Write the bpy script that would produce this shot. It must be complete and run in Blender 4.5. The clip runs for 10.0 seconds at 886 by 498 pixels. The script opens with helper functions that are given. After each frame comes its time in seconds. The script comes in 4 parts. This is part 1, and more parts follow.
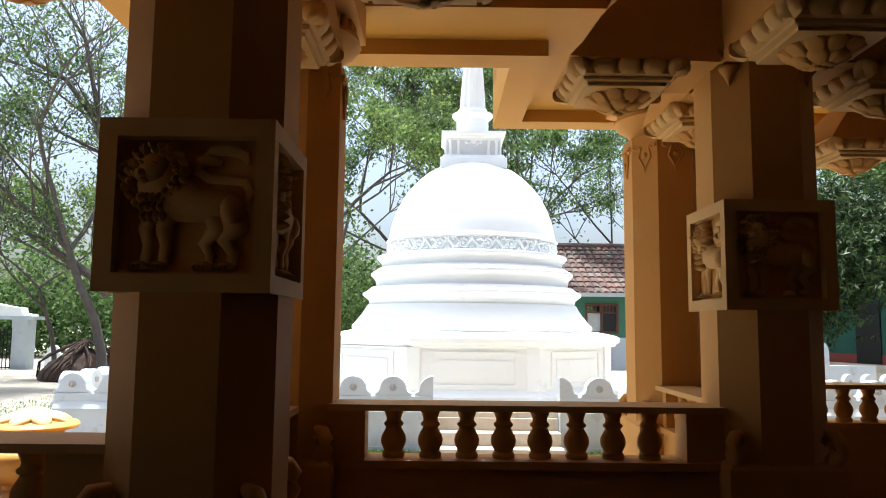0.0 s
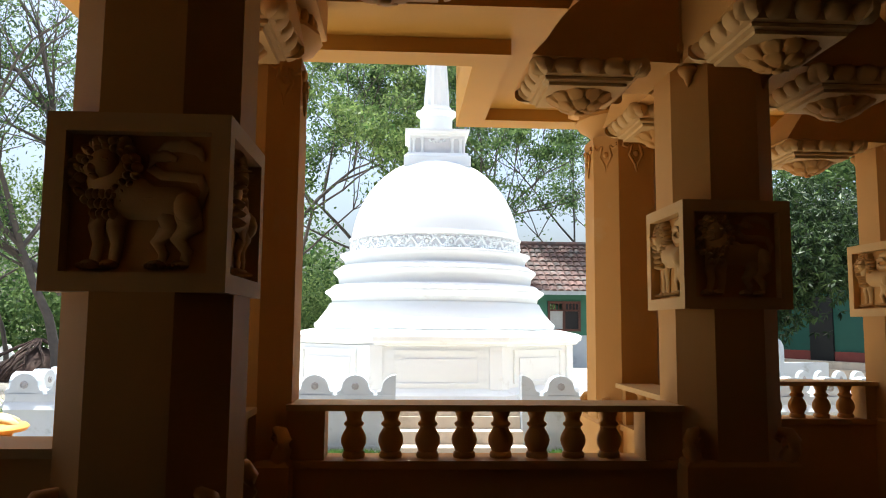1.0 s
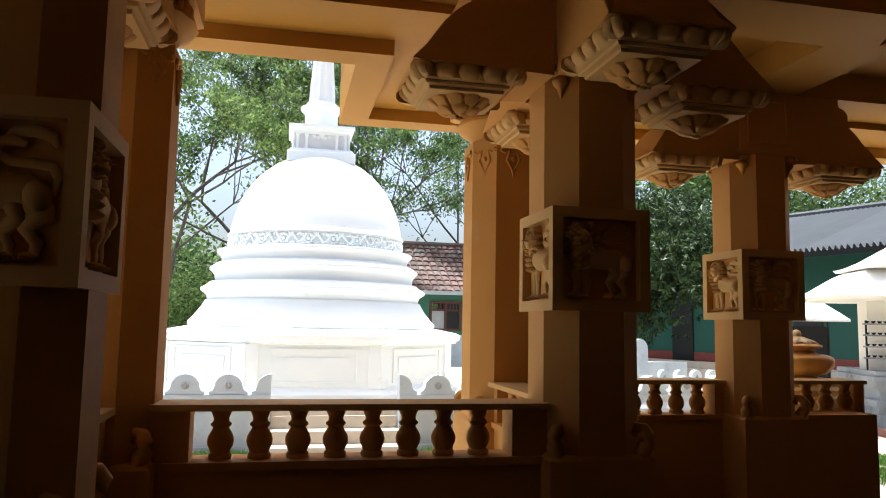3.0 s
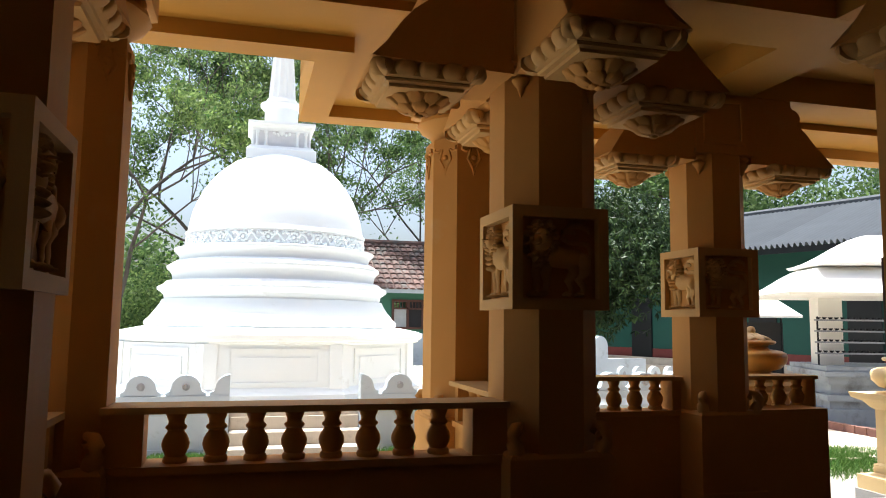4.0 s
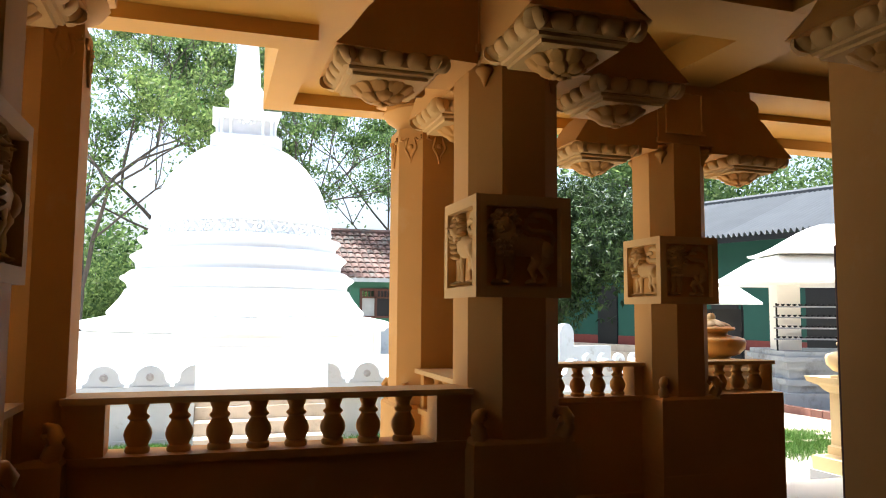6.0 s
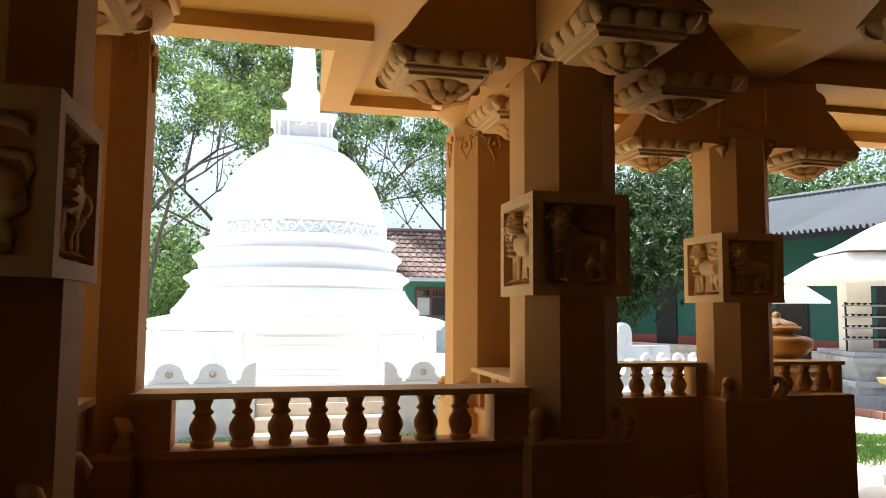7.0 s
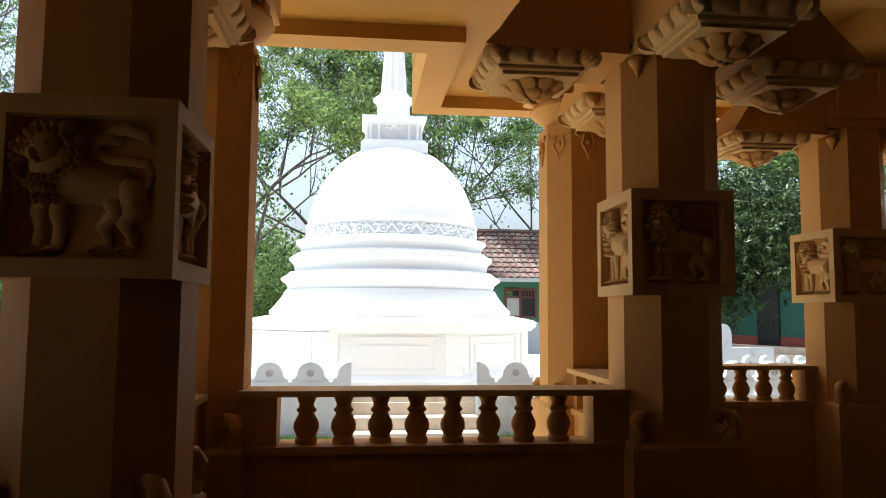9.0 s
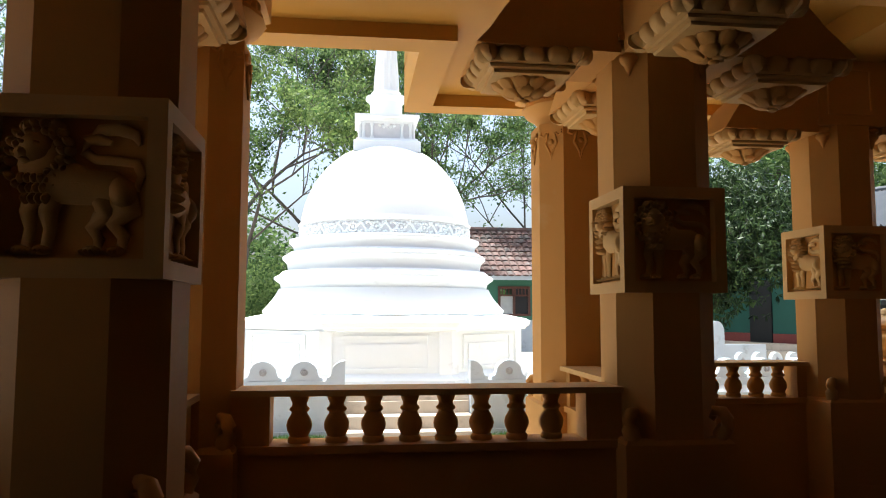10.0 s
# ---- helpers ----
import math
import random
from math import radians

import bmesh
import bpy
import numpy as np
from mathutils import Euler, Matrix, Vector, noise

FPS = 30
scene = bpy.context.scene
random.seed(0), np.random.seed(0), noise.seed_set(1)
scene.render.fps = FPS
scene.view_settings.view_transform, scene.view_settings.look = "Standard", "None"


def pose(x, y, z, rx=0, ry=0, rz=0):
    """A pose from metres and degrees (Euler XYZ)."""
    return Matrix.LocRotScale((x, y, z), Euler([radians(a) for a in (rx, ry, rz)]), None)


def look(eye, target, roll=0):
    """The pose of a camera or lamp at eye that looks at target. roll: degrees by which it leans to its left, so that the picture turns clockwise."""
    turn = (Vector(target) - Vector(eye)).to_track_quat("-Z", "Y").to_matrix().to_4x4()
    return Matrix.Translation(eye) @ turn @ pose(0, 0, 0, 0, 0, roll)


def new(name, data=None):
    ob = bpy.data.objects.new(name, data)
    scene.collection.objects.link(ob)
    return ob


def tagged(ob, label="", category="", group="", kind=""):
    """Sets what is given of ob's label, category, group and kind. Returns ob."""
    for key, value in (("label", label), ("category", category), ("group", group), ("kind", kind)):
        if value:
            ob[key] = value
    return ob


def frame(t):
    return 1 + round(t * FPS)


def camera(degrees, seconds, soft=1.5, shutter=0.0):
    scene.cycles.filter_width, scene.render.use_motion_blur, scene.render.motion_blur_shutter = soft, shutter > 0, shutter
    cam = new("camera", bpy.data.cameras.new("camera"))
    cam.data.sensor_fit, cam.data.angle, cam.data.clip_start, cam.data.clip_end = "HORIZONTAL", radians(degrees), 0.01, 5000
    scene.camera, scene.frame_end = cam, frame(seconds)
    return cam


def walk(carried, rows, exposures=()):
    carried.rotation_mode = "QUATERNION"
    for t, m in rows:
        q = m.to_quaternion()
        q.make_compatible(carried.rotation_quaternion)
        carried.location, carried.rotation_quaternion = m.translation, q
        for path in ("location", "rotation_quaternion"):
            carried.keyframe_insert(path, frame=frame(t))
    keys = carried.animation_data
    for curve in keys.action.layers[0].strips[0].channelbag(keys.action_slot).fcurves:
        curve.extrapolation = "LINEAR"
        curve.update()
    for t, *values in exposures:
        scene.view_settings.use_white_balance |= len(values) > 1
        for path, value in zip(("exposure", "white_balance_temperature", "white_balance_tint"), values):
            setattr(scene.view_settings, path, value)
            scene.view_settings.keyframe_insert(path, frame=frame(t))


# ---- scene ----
cam = camera(62.2, 10.0, soft=1.0)
PATH = [
    (0, (-0.028, 0.079, 1.463), (-0.018, 2.068, 1.673), 0.6),
    (0.5, (-0.022, 0.076, 1.465), (0.018, 2.065, 1.669), 0.2),
    (1, (-0.01, 0.102, 1.471), (0.097, 2.089, 1.676), 0.5),
    (1.5, (0.002, 0.049, 1.468), (0.189, 2.03, 1.67), 0.6),
    (2, (0.018, 0.066, 1.469), (0.271, 2.041, 1.667), 0.6),
    (2.5, (0.03, 0.068, 1.47), (0.373, 2.028, 1.671), 0.9),
    (4, (0.06, 0.088, 1.48), (0.574, 2.01, 1.683), 0.7),
    (4.5, (0.071, 0.06, 1.48), (0.643, 1.967, 1.671), 0.4),
    (5, (0.087, 0.069, 1.476), (0.727, 1.954, 1.663), 0.4),
    (5.2, (0.09, 0.064, 1.48), (0.739, 1.948, 1.656), 0.4),
    (6.5, (0.073, 0.053, 1.473), (0.601, 1.974, 1.648), 0.4),
    (7, (0.07, 0.063, 1.469), (0.524, 2.004, 1.64), 0.4),
    (7.5, (0.059, 0.075, 1.465), (0.456, 2.028, 1.634), 0.1),
    (8, (0.047, 0.079, 1.464), (0.385, 2.043, 1.631), 0.3),
    (8.5, (0.037, 0.086, 1.47), (0.32, 2.059, 1.639), 0.5),
    (9, (0.02, 0.074, 1.467), (0.24, 2.055, 1.638), 0.4),
    (9.5, (0.016, 0.1, 1.468), (0.183, 2.086, 1.63), 0.0),
    (10, (0.028, 0.071, 1.467), (0.265, 2.05, 1.634), 0.1),
]
EXPOSURES = [(0.0, 1.14, 5930, 6), (2.5, 1.18, 5930, 6), (4.5, 1.14, 5930, 6), (5.0, 1.68, 5930, 6), (6.5, 1.76, 5930, 6), (7.0, 1.52, 5930, 6), (7.5, 1.36, 5930, 6), (8.5, 1.28, 5930, 6), (10.0, 1.26, 5930, 6)]
walk(cam, [(t, look(eye, target, roll)) for t, eye, target, roll in PATH], EXPOSURES)

# ---------------------------------------------------------------- light
SUN_EL, SUN_AZ = 79.0, -20.0     # height of the sun and its bearing from +y (towards +x), degrees
world = bpy.data.worlds.new("sky")
scene.world = world
world.use_nodes = True
wn = world.node_tree
sky = wn.nodes.new("ShaderNodeTexSky")
sky.sky_type = "NISHITA"
sky.sun_disc = False
sky.sun_elevation = radians(SUN_EL)
sky.sun_rotation = radians(SUN_AZ)
sky.air_density, sky.dust_density, sky.ozone_density = 1.0, 7.0, 1.0
wn.links.new(sky.outputs[0], wn.nodes["Background"].inputs[0])
wn.nodes["Background"].inputs[1].default_value = 0.145
sun = new("sun", bpy.data.lights.new("sun", "SUN"))
sun.data.energy, sun.data.angle, sun.data.color = 5.0, radians(0.55), (1.0, 0.95, 0.87)
_a, _e = radians(SUN_AZ), radians(SUN_EL)
_to_sun = Vector((math.sin(_a) * math.cos(_e), math.cos(_a) * math.cos(_e), math.sin(_e)))
sun.matrix_world = look(_to_sun * 60, (0, 0, 0))


# ---------------------------------------------------------------- materials
def mat(name, base, rough=0.7, second=None, scale=6.0, amount=0.5, grain=60.0, bump=0.15, stain=None, stain_scale=1.3,
        stain_cut=(0.52, 0.7), metal=0.0, per_object=0.0, per_island=0.0, spec=0.4):
    """A painted, plastered or natural surface: a base colour that wanders to a second one, stains, and two scales of relief."""
    m = bpy.data.materials.new(name)
    m.use_nodes = True
    nt = m.node_tree
    nd, lk = nt.nodes, nt.links
    bsdf = nd["Principled BSDF"]
    bsdf.inputs["Roughness"].default_value = rough
    bsdf.inputs["Metallic"].default_value = metal
    bsdf.inputs["Specular IOR Level"].default_value = spec
    geo = nd.new("ShaderNodeNewGeometry")

    def nz(s, detail=4.0, r=0.55):
        n = nd.new("ShaderNodeTexNoise")
        n.inputs["Scale"].default_value, n.inputs["Detail"].default_value, n.inputs["Roughness"].default_value = s, detail, r
        lk.new(geo.outputs["Position"], n.inputs["Vector"])
        return n.outputs["Fac"]

    def ramp(src, lo, hi):
        n = nd.new("ShaderNodeMapRange")
        n.inputs["From Min"].default_value, n.inputs["From Max"].default_value = lo, hi
        lk.new(src, n.inputs["Value"])
        return n.outputs["Result"]

    def mix(fac, a, b):
        n = nd.new("ShaderNodeMix")
        n.data_type = "RGBA"
        if isinstance(fac, float):
            n.inputs[0].default_value = fac
        else:
            lk.new(fac, n.inputs[0])
        for v, k in ((a, 6), (b, 7)):
            if isinstance(v, tuple):
                n.inputs[k].default_value = (*v, 1.0)
            else:
                lk.new(v, n.inputs[k])
        return n.outputs[2]

    if second is None:
        second = tuple(c * 0.86 for c in base)
    col = mix(ramp(nz(scale), 0.5 - amount * 0.4, 0.5 + amount * 0.4), base, second)
    if stain:
        col = mix(ramp(nz(stain_scale, 8.0, 0.68), *stain_cut), col, stain)
    for val, src in ((per_object, "obj"), (per_island, "isl")):
        if val:
            if src == "obj":
                rnd = nd.new("ShaderNodeObjectInfo").outputs["Random"]
            else:
                rnd = geo.outputs["Random Per Island"]
            hsv = nd.new("ShaderNodeHueSaturation")
            lk.new(ramp2(nd, lk, rnd, 1.0 - val, 1.0 + val), hsv.inputs["Value"])
            lk.new(col, hsv.inputs["Color"])
            col = hsv.outputs["Color"]
    lk.new(col, bsdf.inputs["Base Color"])
    b1 = nd.new("ShaderNodeBump")
    b1.inputs["Strength"].default_value, b1.inputs["Distance"].default_value = bump, 0.004
    lk.new(nz(grain, 5.0), b1.inputs["Height"])
    b2 = nd.new("ShaderNodeBump")
    b2.inputs["Strength"].default_value, b2.inputs["Distance"].default_value = bump, 0.02
    lk.new(nz(scale * 0.7, 3.0), b2.inputs["Height"])
    lk.new(b1.outputs["Normal"], b2.inputs["Normal"])
    lk.new(b2.outputs["Normal"], bsdf.inputs["Normal"])
    return m


def ramp2(nd, lk, src, lo, hi):
    n = nd.new("ShaderNodeMapRange")
    n.inputs["To Min"].default_value, n.inputs["To Max"].default_value = lo, hi
    lk.new(src, n.inputs["Value"])
    return n.outputs["Result"]


def leaf_mat(name, a, b, through_amount=0.35, rough=0.6):
    m = bpy.data.materials.new(name)
    m.use_nodes = True
    nd, lk = m.node_tree.nodes, m.node_tree.links
    geo = nd.new("ShaderNodeNewGeometry")
    n = nd.new("ShaderNodeMix")
    n.data_type = "RGBA"
    lk.new(geo.outputs["Random Per Island"], n.inputs[0])
    n.inputs[6].default_value, n.inputs[7].default_value = (*a, 1), (*b, 1)
    bsdf = nd["Principled BSDF"]
    bsdf.inputs["Roughness"].default_value = rough
    bsdf.inputs["Specular IOR Level"].default_value = 0.25
    lk.new(n.outputs[2], bsdf.inputs["Base Color"])
    tr = nd.new("ShaderNodeBsdfTranslucent")
    lk.new(n.outputs[2], tr.inputs["Color"])
    mx = nd.new("ShaderNodeMixShader")
    mx.inputs[0].default_value = through_amount
    lk.new(bsdf.outputs[0], mx.inputs[1])
    lk.new(tr.outputs[0], mx.inputs[2])
    lk.new(mx.outputs[0], nd["Material Output"].inputs["Surface"])
    return m


PAINT = mat("cream_wall_paint", (0.52, 0.265, 0.070), 0.7, (0.46, 0.23, 0.058), 2.2, 0.8, 90, 0.12, (0.50, 0.31, 0.12), 2.4, (0.6, 0.85), spec=0.12)
PAINT_PALE = mat("pale_cream_paint", (0.54, 0.325, 0.115), 0.7, (0.48, 0.285, 0.10), 3.0, 0.7, 90, 0.14, (0.5, 0.36, 0.2), 3.0, (0.6, 0.85), spec=0.12)
SOFFIT = mat("ochre_ceiling_paint", (0.44, 0.222, 0.036), 0.6, (0.39, 0.196, 0.03), 1.6, 0.8, 70, 0.08, spec=0.12)
LIME = mat("white_limewash", (0.84, 0.87, 0.86), 0.8, (0.79, 0.83, 0.825), 1.7, 0.9, 45, 0.25, (0.55, 0.54, 0.50), 1.1, (0.62, 0.8))
BLUEWASH = mat("pale_blue_wash", (0.50, 0.55, 0.58), 0.8, (0.42, 0.47, 0.51), 2.5, 0.8, 60, 0.3, (0.28, 0.30, 0.30), 3.0, (0.58, 0.75))
STEP = mat("worn_cement_step", (0.52, 0.46, 0.38), 0.85, (0.42, 0.37, 0.30), 3.0, 0.9, 70, 0.4, (0.25, 0.22, 0.18), 2.0, (0.55, 0.75))
SAND = mat("swept_sand", (0.37, 0.34, 0.29), 0.95, (0.30, 0.275, 0.23), 0.5, 0.8, 30, 0.5, (0.20, 0.17, 0.12), 0.6, (0.5, 0.7))
FLOOR = mat("polished_cement_floor", (0.09, 0.045, 0.03), 0.35, (0.07, 0.035, 0.025), 2.0, 0.8, 40, 0.05)
OCHRE = mat("ochre_pot_paint", (0.72, 0.38, 0.08), 0.5, (0.62, 0.33, 0.08), 5.0, 0.8, 80, 0.15, (0.36, 0.22, 0.08), 5.0, (0.6, 0.8))
CREAMPOT = mat("cream_pier_and_sunlit_petals", (0.70, 0.52, 0.27), 0.6, (0.63, 0.46, 0.23), 3.0, 0.8, 80, 0.15, (0.45, 0.32, 0.17), 2.0, (0.6, 0.8))
GREENWALL = mat("dark_green_wall_paint", (0.016, 0.085, 0.062), 0.6, (0.012, 0.066, 0.05), 1.5, 0.8, 50, 0.15)
GREENLIGHT = mat("green_wall_paint", (0.05, 0.17, 0.11), 0.65, (0.04, 0.14, 0.09), 1.5, 0.8, 50, 0.15)
REDBAND = mat("oxide_red_skirting", (0.22, 0.05, 0.04), 0.6)
DARKWOOD = mat("brown_window_wood", (0.11, 0.04, 0.025), 0.5, (0.07, 0.03, 0.02), 12.0, 0.9, 60, 0.2)
DARK = mat("dark_opening", (0.012, 0.012, 0.013), 0.5)
BLACK = mat("black_iron", (0.015, 0.015, 0.017), 0.45, metal=0.6)
TILE = mat("weathered_clay_tile", (0.12, 0.062, 0.05), 0.85, (0.08, 0.05, 0.043), 3.0, 0.9, 40, 0.3, (0.085, 0.08, 0.073), 2.2, (0.45, 0.62), per_object=0.25, per_island=0.3)
ASBESTOS = mat("grey_corrugated_sheet", (0.115, 0.123, 0.135), 0.85, (0.092, 0.10, 0.108), 1.2, 0.9, 40, 0.3, (0.11, 0.115, 0.12), 5.0, (0.55, 0.85), per_object=0.12)
GREYSTEP = mat("weathered_grey_plinth", (0.33, 0.36, 0.38), 0.85, (0.24, 0.26, 0.28), 2.2, 0.9, 40, 0.4, (0.14, 0.14, 0.14), 1.8, (0.5, 0.68))
CANOPY = mat("white_painted_canopy", (0.80, 0.78, 0.72), 0.6, (0.72, 0.69, 0.62), 1.5, 0.8, 40, 0.15)
STEEL = mat("grey_steel", (0.30, 0.30, 0.31), 0.5, metal=0.7)
BRICK = mat("reddish_kerb_brick", (0.27, 0.13, 0.10), 0.9, (0.20, 0.10, 0.08), 8.0, 0.9, 60, 0.4, per_object=0.25)
PAVER = mat("pale_paving_block", (0.58, 0.51, 0.41), 0.9, (0.52, 0.45, 0.36), 4.0, 0.9, 60, 0.35, per_object=0.12)
BARK = mat("grey_brown_bark", (0.105, 0.09, 0.078), 0.9, (0.055, 0.046, 0.04), 5.0, 0.9, 25, 0.8)
ROOTS = mat("red_earth_and_roots", (0.075, 0.042, 0.032), 0.95, (0.045, 0.032, 0.025), 2.5, 0.9, 18, 1.0)
GRASS = leaf_mat("grass_blades", (0.06, 0.14, 0.025), (0.13, 0.22, 0.05), 0.3)
LEAF = leaf_mat("broad_leaf_green", (0.03, 0.072, 0.022), (0.17, 0.25, 0.085), 0.5)
LEAF_B = leaf_mat("yellowish_leaf_green", (0.04, 0.085, 0.024), (0.21, 0.285, 0.09), 0.5)
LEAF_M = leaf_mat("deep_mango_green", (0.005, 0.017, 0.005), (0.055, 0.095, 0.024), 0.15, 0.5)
STONE = mat("grey_plinth_stone", (0.40, 0.40, 0.40), 0.8, (0.30, 0.30, 0.31), 6.0, 0.9, 50, 0.3)
GLASSY = mat("pale_window_blind", (0.45, 0.47, 0.46), 0.3)


# ---------------------------------------------------------------- mesh tools
def ring_face(bm, a, b):
    n = len(a)
    for i in range(n):
        bm.faces.new((a[i], a[(i + 1) % n], b[(i + 1) % n], b[i]))


def loft(bm, rings, cap=True):
    vs = [[bm.verts.new(p) for p in r] for r in rings]
    for a, b in zip(vs, vs[1:]):
        ring_face(bm, a, b)
    if cap:
        bm.faces.new(vs[0][::-1])
        bm.faces.new(vs[-1])


def box(bm, x0, x1, y0, y1, z0, z1):
    loft(bm, [[(x0, y0, z), (x1, y0, z), (x1, y1, z), (x0, y1, z)] for z in (z0, z1)])


def ngon(n, apothem, z, cx=0.0, cy=0.0):
    """A ring of n corners with flats facing the axes."""
    r = apothem / math.cos(math.pi / n)
    return [(cx + r * math.cos(2 * math.pi * (i + 0.5) / n), cy + r * math.sin(2 * math.pi * (i + 0.5) / n), z) for i in range(n)]


def turned(bm, profile, n=24, cx=0.0, cy=0.0, cap=True):
    loft(bm, [ngon(n, r, z, cx, cy) for r, z in profile], cap)


def blob(bm, c, r, turn=None, u=10, v=6):
    m = Matrix.Translation(c) @ (turn or Matrix()) @ Matrix.Diagonal((*r, 1))
    bmesh.ops.create_uvsphere(bm, u_segments=u, v_segments=v, radius=1.0, matrix=m)


def tube(bm, pts, radii, n=7, cap=True):
    rings = []
    up = Vector((0.3, 0.2, 1)).normalized()
    for i, p in enumerate(pts):
        p = Vector(p)
        d = (Vector(pts[min(i + 1, len(pts) - 1)]) - Vector(pts[max(i - 1, 0)])).normalized()
        s = d.cross(up)
        s = s.normalized() if s.length > 0.05 else d.cross(Vector((1, 0, 0))).normalized()
        w = d.cross(s)
        rings.append([p + (s * math.cos(2 * math.pi * k / n) + w * math.sin(2 * math.pi * k / n)) * radii[i] for k in range(n)])
    loft(bm, rings, cap)


def mesh_of(bm, name, material, bevel=0.0, smooth=0.0):
    if bevel:
        edges = [e for e in bm.edges if len(e.link_faces) == 2 and e.calc_face_angle(0) > 0.5]
        bmesh.ops.bevel(bm, geom=edges, offset=bevel, segments=2, affect="EDGES", clamp_overlap=True)
    bmesh.ops.recalc_face_normals(bm, faces=bm.faces)
    if smooth:
        for f in bm.faces:
            f.smooth = True
    me = bpy.data.meshes.new(name)
    bm.to_mesh(me)
    bm.free()
    if smooth:
        me.set_sharp_from_angle(angle=radians(smooth))
    me.materials.append(material)
    return me


def part(name, bm, material, parent=None, label="", bevel=0.0, smooth=0.0):
    ob = new(name, mesh_of(bm, name, material, bevel, smooth))
    if parent is not None:
        ob.parent = parent
    if label:
        ob["label"] = label
    return ob


def piece(name, me, parent, m=None):
    """An object on a mesh that others share."""
    ob = new(name, me)
    ob.parent = parent
    if m is not None:
        ob.matrix_basis = m
    return ob


def thing(name, m, label, category, group="", kind=""):
    ob = new(name)
    ob.empty_display_size = 0.1
    ob.matrix_basis = m
    return tagged(ob, label, category, group, kind)


def built(name, fill, material, label, category="", kind="structure", bevel=0.0, smooth=0.0):
    bm = bmesh.new()
    fill(bm)
    return tagged(part(name, bm, material, bevel=bevel, smooth=smooth), label, category, "", kind)


# ---------------------------------------------------------------- plan of the pavilion
COL = (-0.95, 1.925, 4.375)            # pillar columns, x
ROW = (3.02, 4.56, 6.28)               # pillar rows, y
GROUND = -0.20                         # the yard before the stupa
FLOOR_Z = -0.32                        # the pavilion floor
OCT = 0.312                            # half the shaft across flats
BLOCK = 0.32                           # half a lion block
Z_SILL, Z_RAIL, Z_BEAM, Z_SOFFIT, Z_LIP = 0.70, 1.015, 3.69, 3.62, 3.50
EAVE_Y, EAVE_X = (4.22, 5.70, 7.48), (-2.22, 0.51)
BACK, WEST, EAST = -3.0, -2.9, 7.6


def ground_z(x, y):
    """The yard lies lower beside the pavilion than before the stupa."""
    a = min(1.0, max(0.0, (8.7 - y) / 1.5))
    return GROUND - 0.42 * a * a * (3 - 2 * a)


def ground_fill(bm):
    n = 60
    xs = [-400, -150, -70] + [-40 + i * 80 / n for i in range(n + 1)] + [70, 150, 400]
    ys = [-400, -120, -40] + [-10 + i * 60 / n for i in range(n + 1)] + [80, 150, 400]
    grid = [[bm.verts.new((x, y, ground_z(x, y) + (0.05 * (noise.noise((x * 0.25, y * 0.25, 0))) if y > 14 or x < -6 else 0.0))) for x in xs] for y in ys]
    for a, b in zip(grid, grid[1:]):
        for i in range(len(xs) - 1):
            bm.faces.new((a[i], a[i + 1], b[i + 1], b[i]))


built("ground", ground_fill, SAND, "pale swept sandy ground with dry patches", "ground", smooth=60)


def floor_fill(bm):
    box(bm, WEST, -0.82, BACK, 3.20, -0.8, FLOOR_Z)
    box(bm, -0.82, 2.06, BACK, 4.74, -0.8, FLOOR_Z)
    box(bm, 2.06, 5.40, BACK, 6.54, -0.8, FLOOR_Z)
    box(bm, 5.40, EAST, BACK, 5.94, -0.8, FLOOR_Z)


# unseen wall, added to narrow the doorway and cut the light through it
def light_stop_fill(bm):
    box(bm, 7.0, EAST, 6.14, 6.42, -0.7, Z_BEAM)
built("wall_door", light_stop_fill, PAINT, "added unseen cream plastered wall that blocks light beside the doorway", "wall")
# dark brown for the added, unseen walls, to hold the inside light down
DARK_ENCLOSURE = mat("dark_unseen_wall", (0.24, 0.16, 0.09), 0.7, (0.20, 0.13, 0.07), 1.5, 0.8)
built("floor", floor_fill, FLOOR, "dark red polished cement pavilion floor", "floor")


# unseen back wall, added to shut out light from behind the view
def closing_fill(bm):
    box(bm, WEST - 0.2, EAST + 0.2, BACK - 0.2, BACK, -0.7, 3.95)
built("wall_back", closing_fill, DARK_ENCLOSURE, "added unseen brown wall that keeps the pavilion dark", "wall")
def west_fill(bm):
    # added wall, unseen; its opening over a sill lets the yard's light in
    y0, y1, z0, z1 = 1.35, 2.15, 0.8, 1.9
    box(bm, WEST - 0.2, WEST, BACK, y0, -0.7, 3.95)
    box(bm, WEST - 0.2, WEST, y1, 3.2, -0.7, 3.95)
    box(bm, WEST - 0.2, WEST, y0, y1, -0.7, z0)
    box(bm, WEST - 0.2, WEST, y0, y1, z1, 3.95)
built("wall_west", west_fill, PAINT, "added unseen cream side wall with an opening for light", "wall")
# unseen east wall, added for the same reason
def east_fill(bm):
    box(bm, EAST, EAST + 0.2, BACK, 6.46, -0.7, 3.95)
built("wall_east", east_fill, DARK_ENCLOSURE, "added unseen brown side wall that keeps light out", "wall")


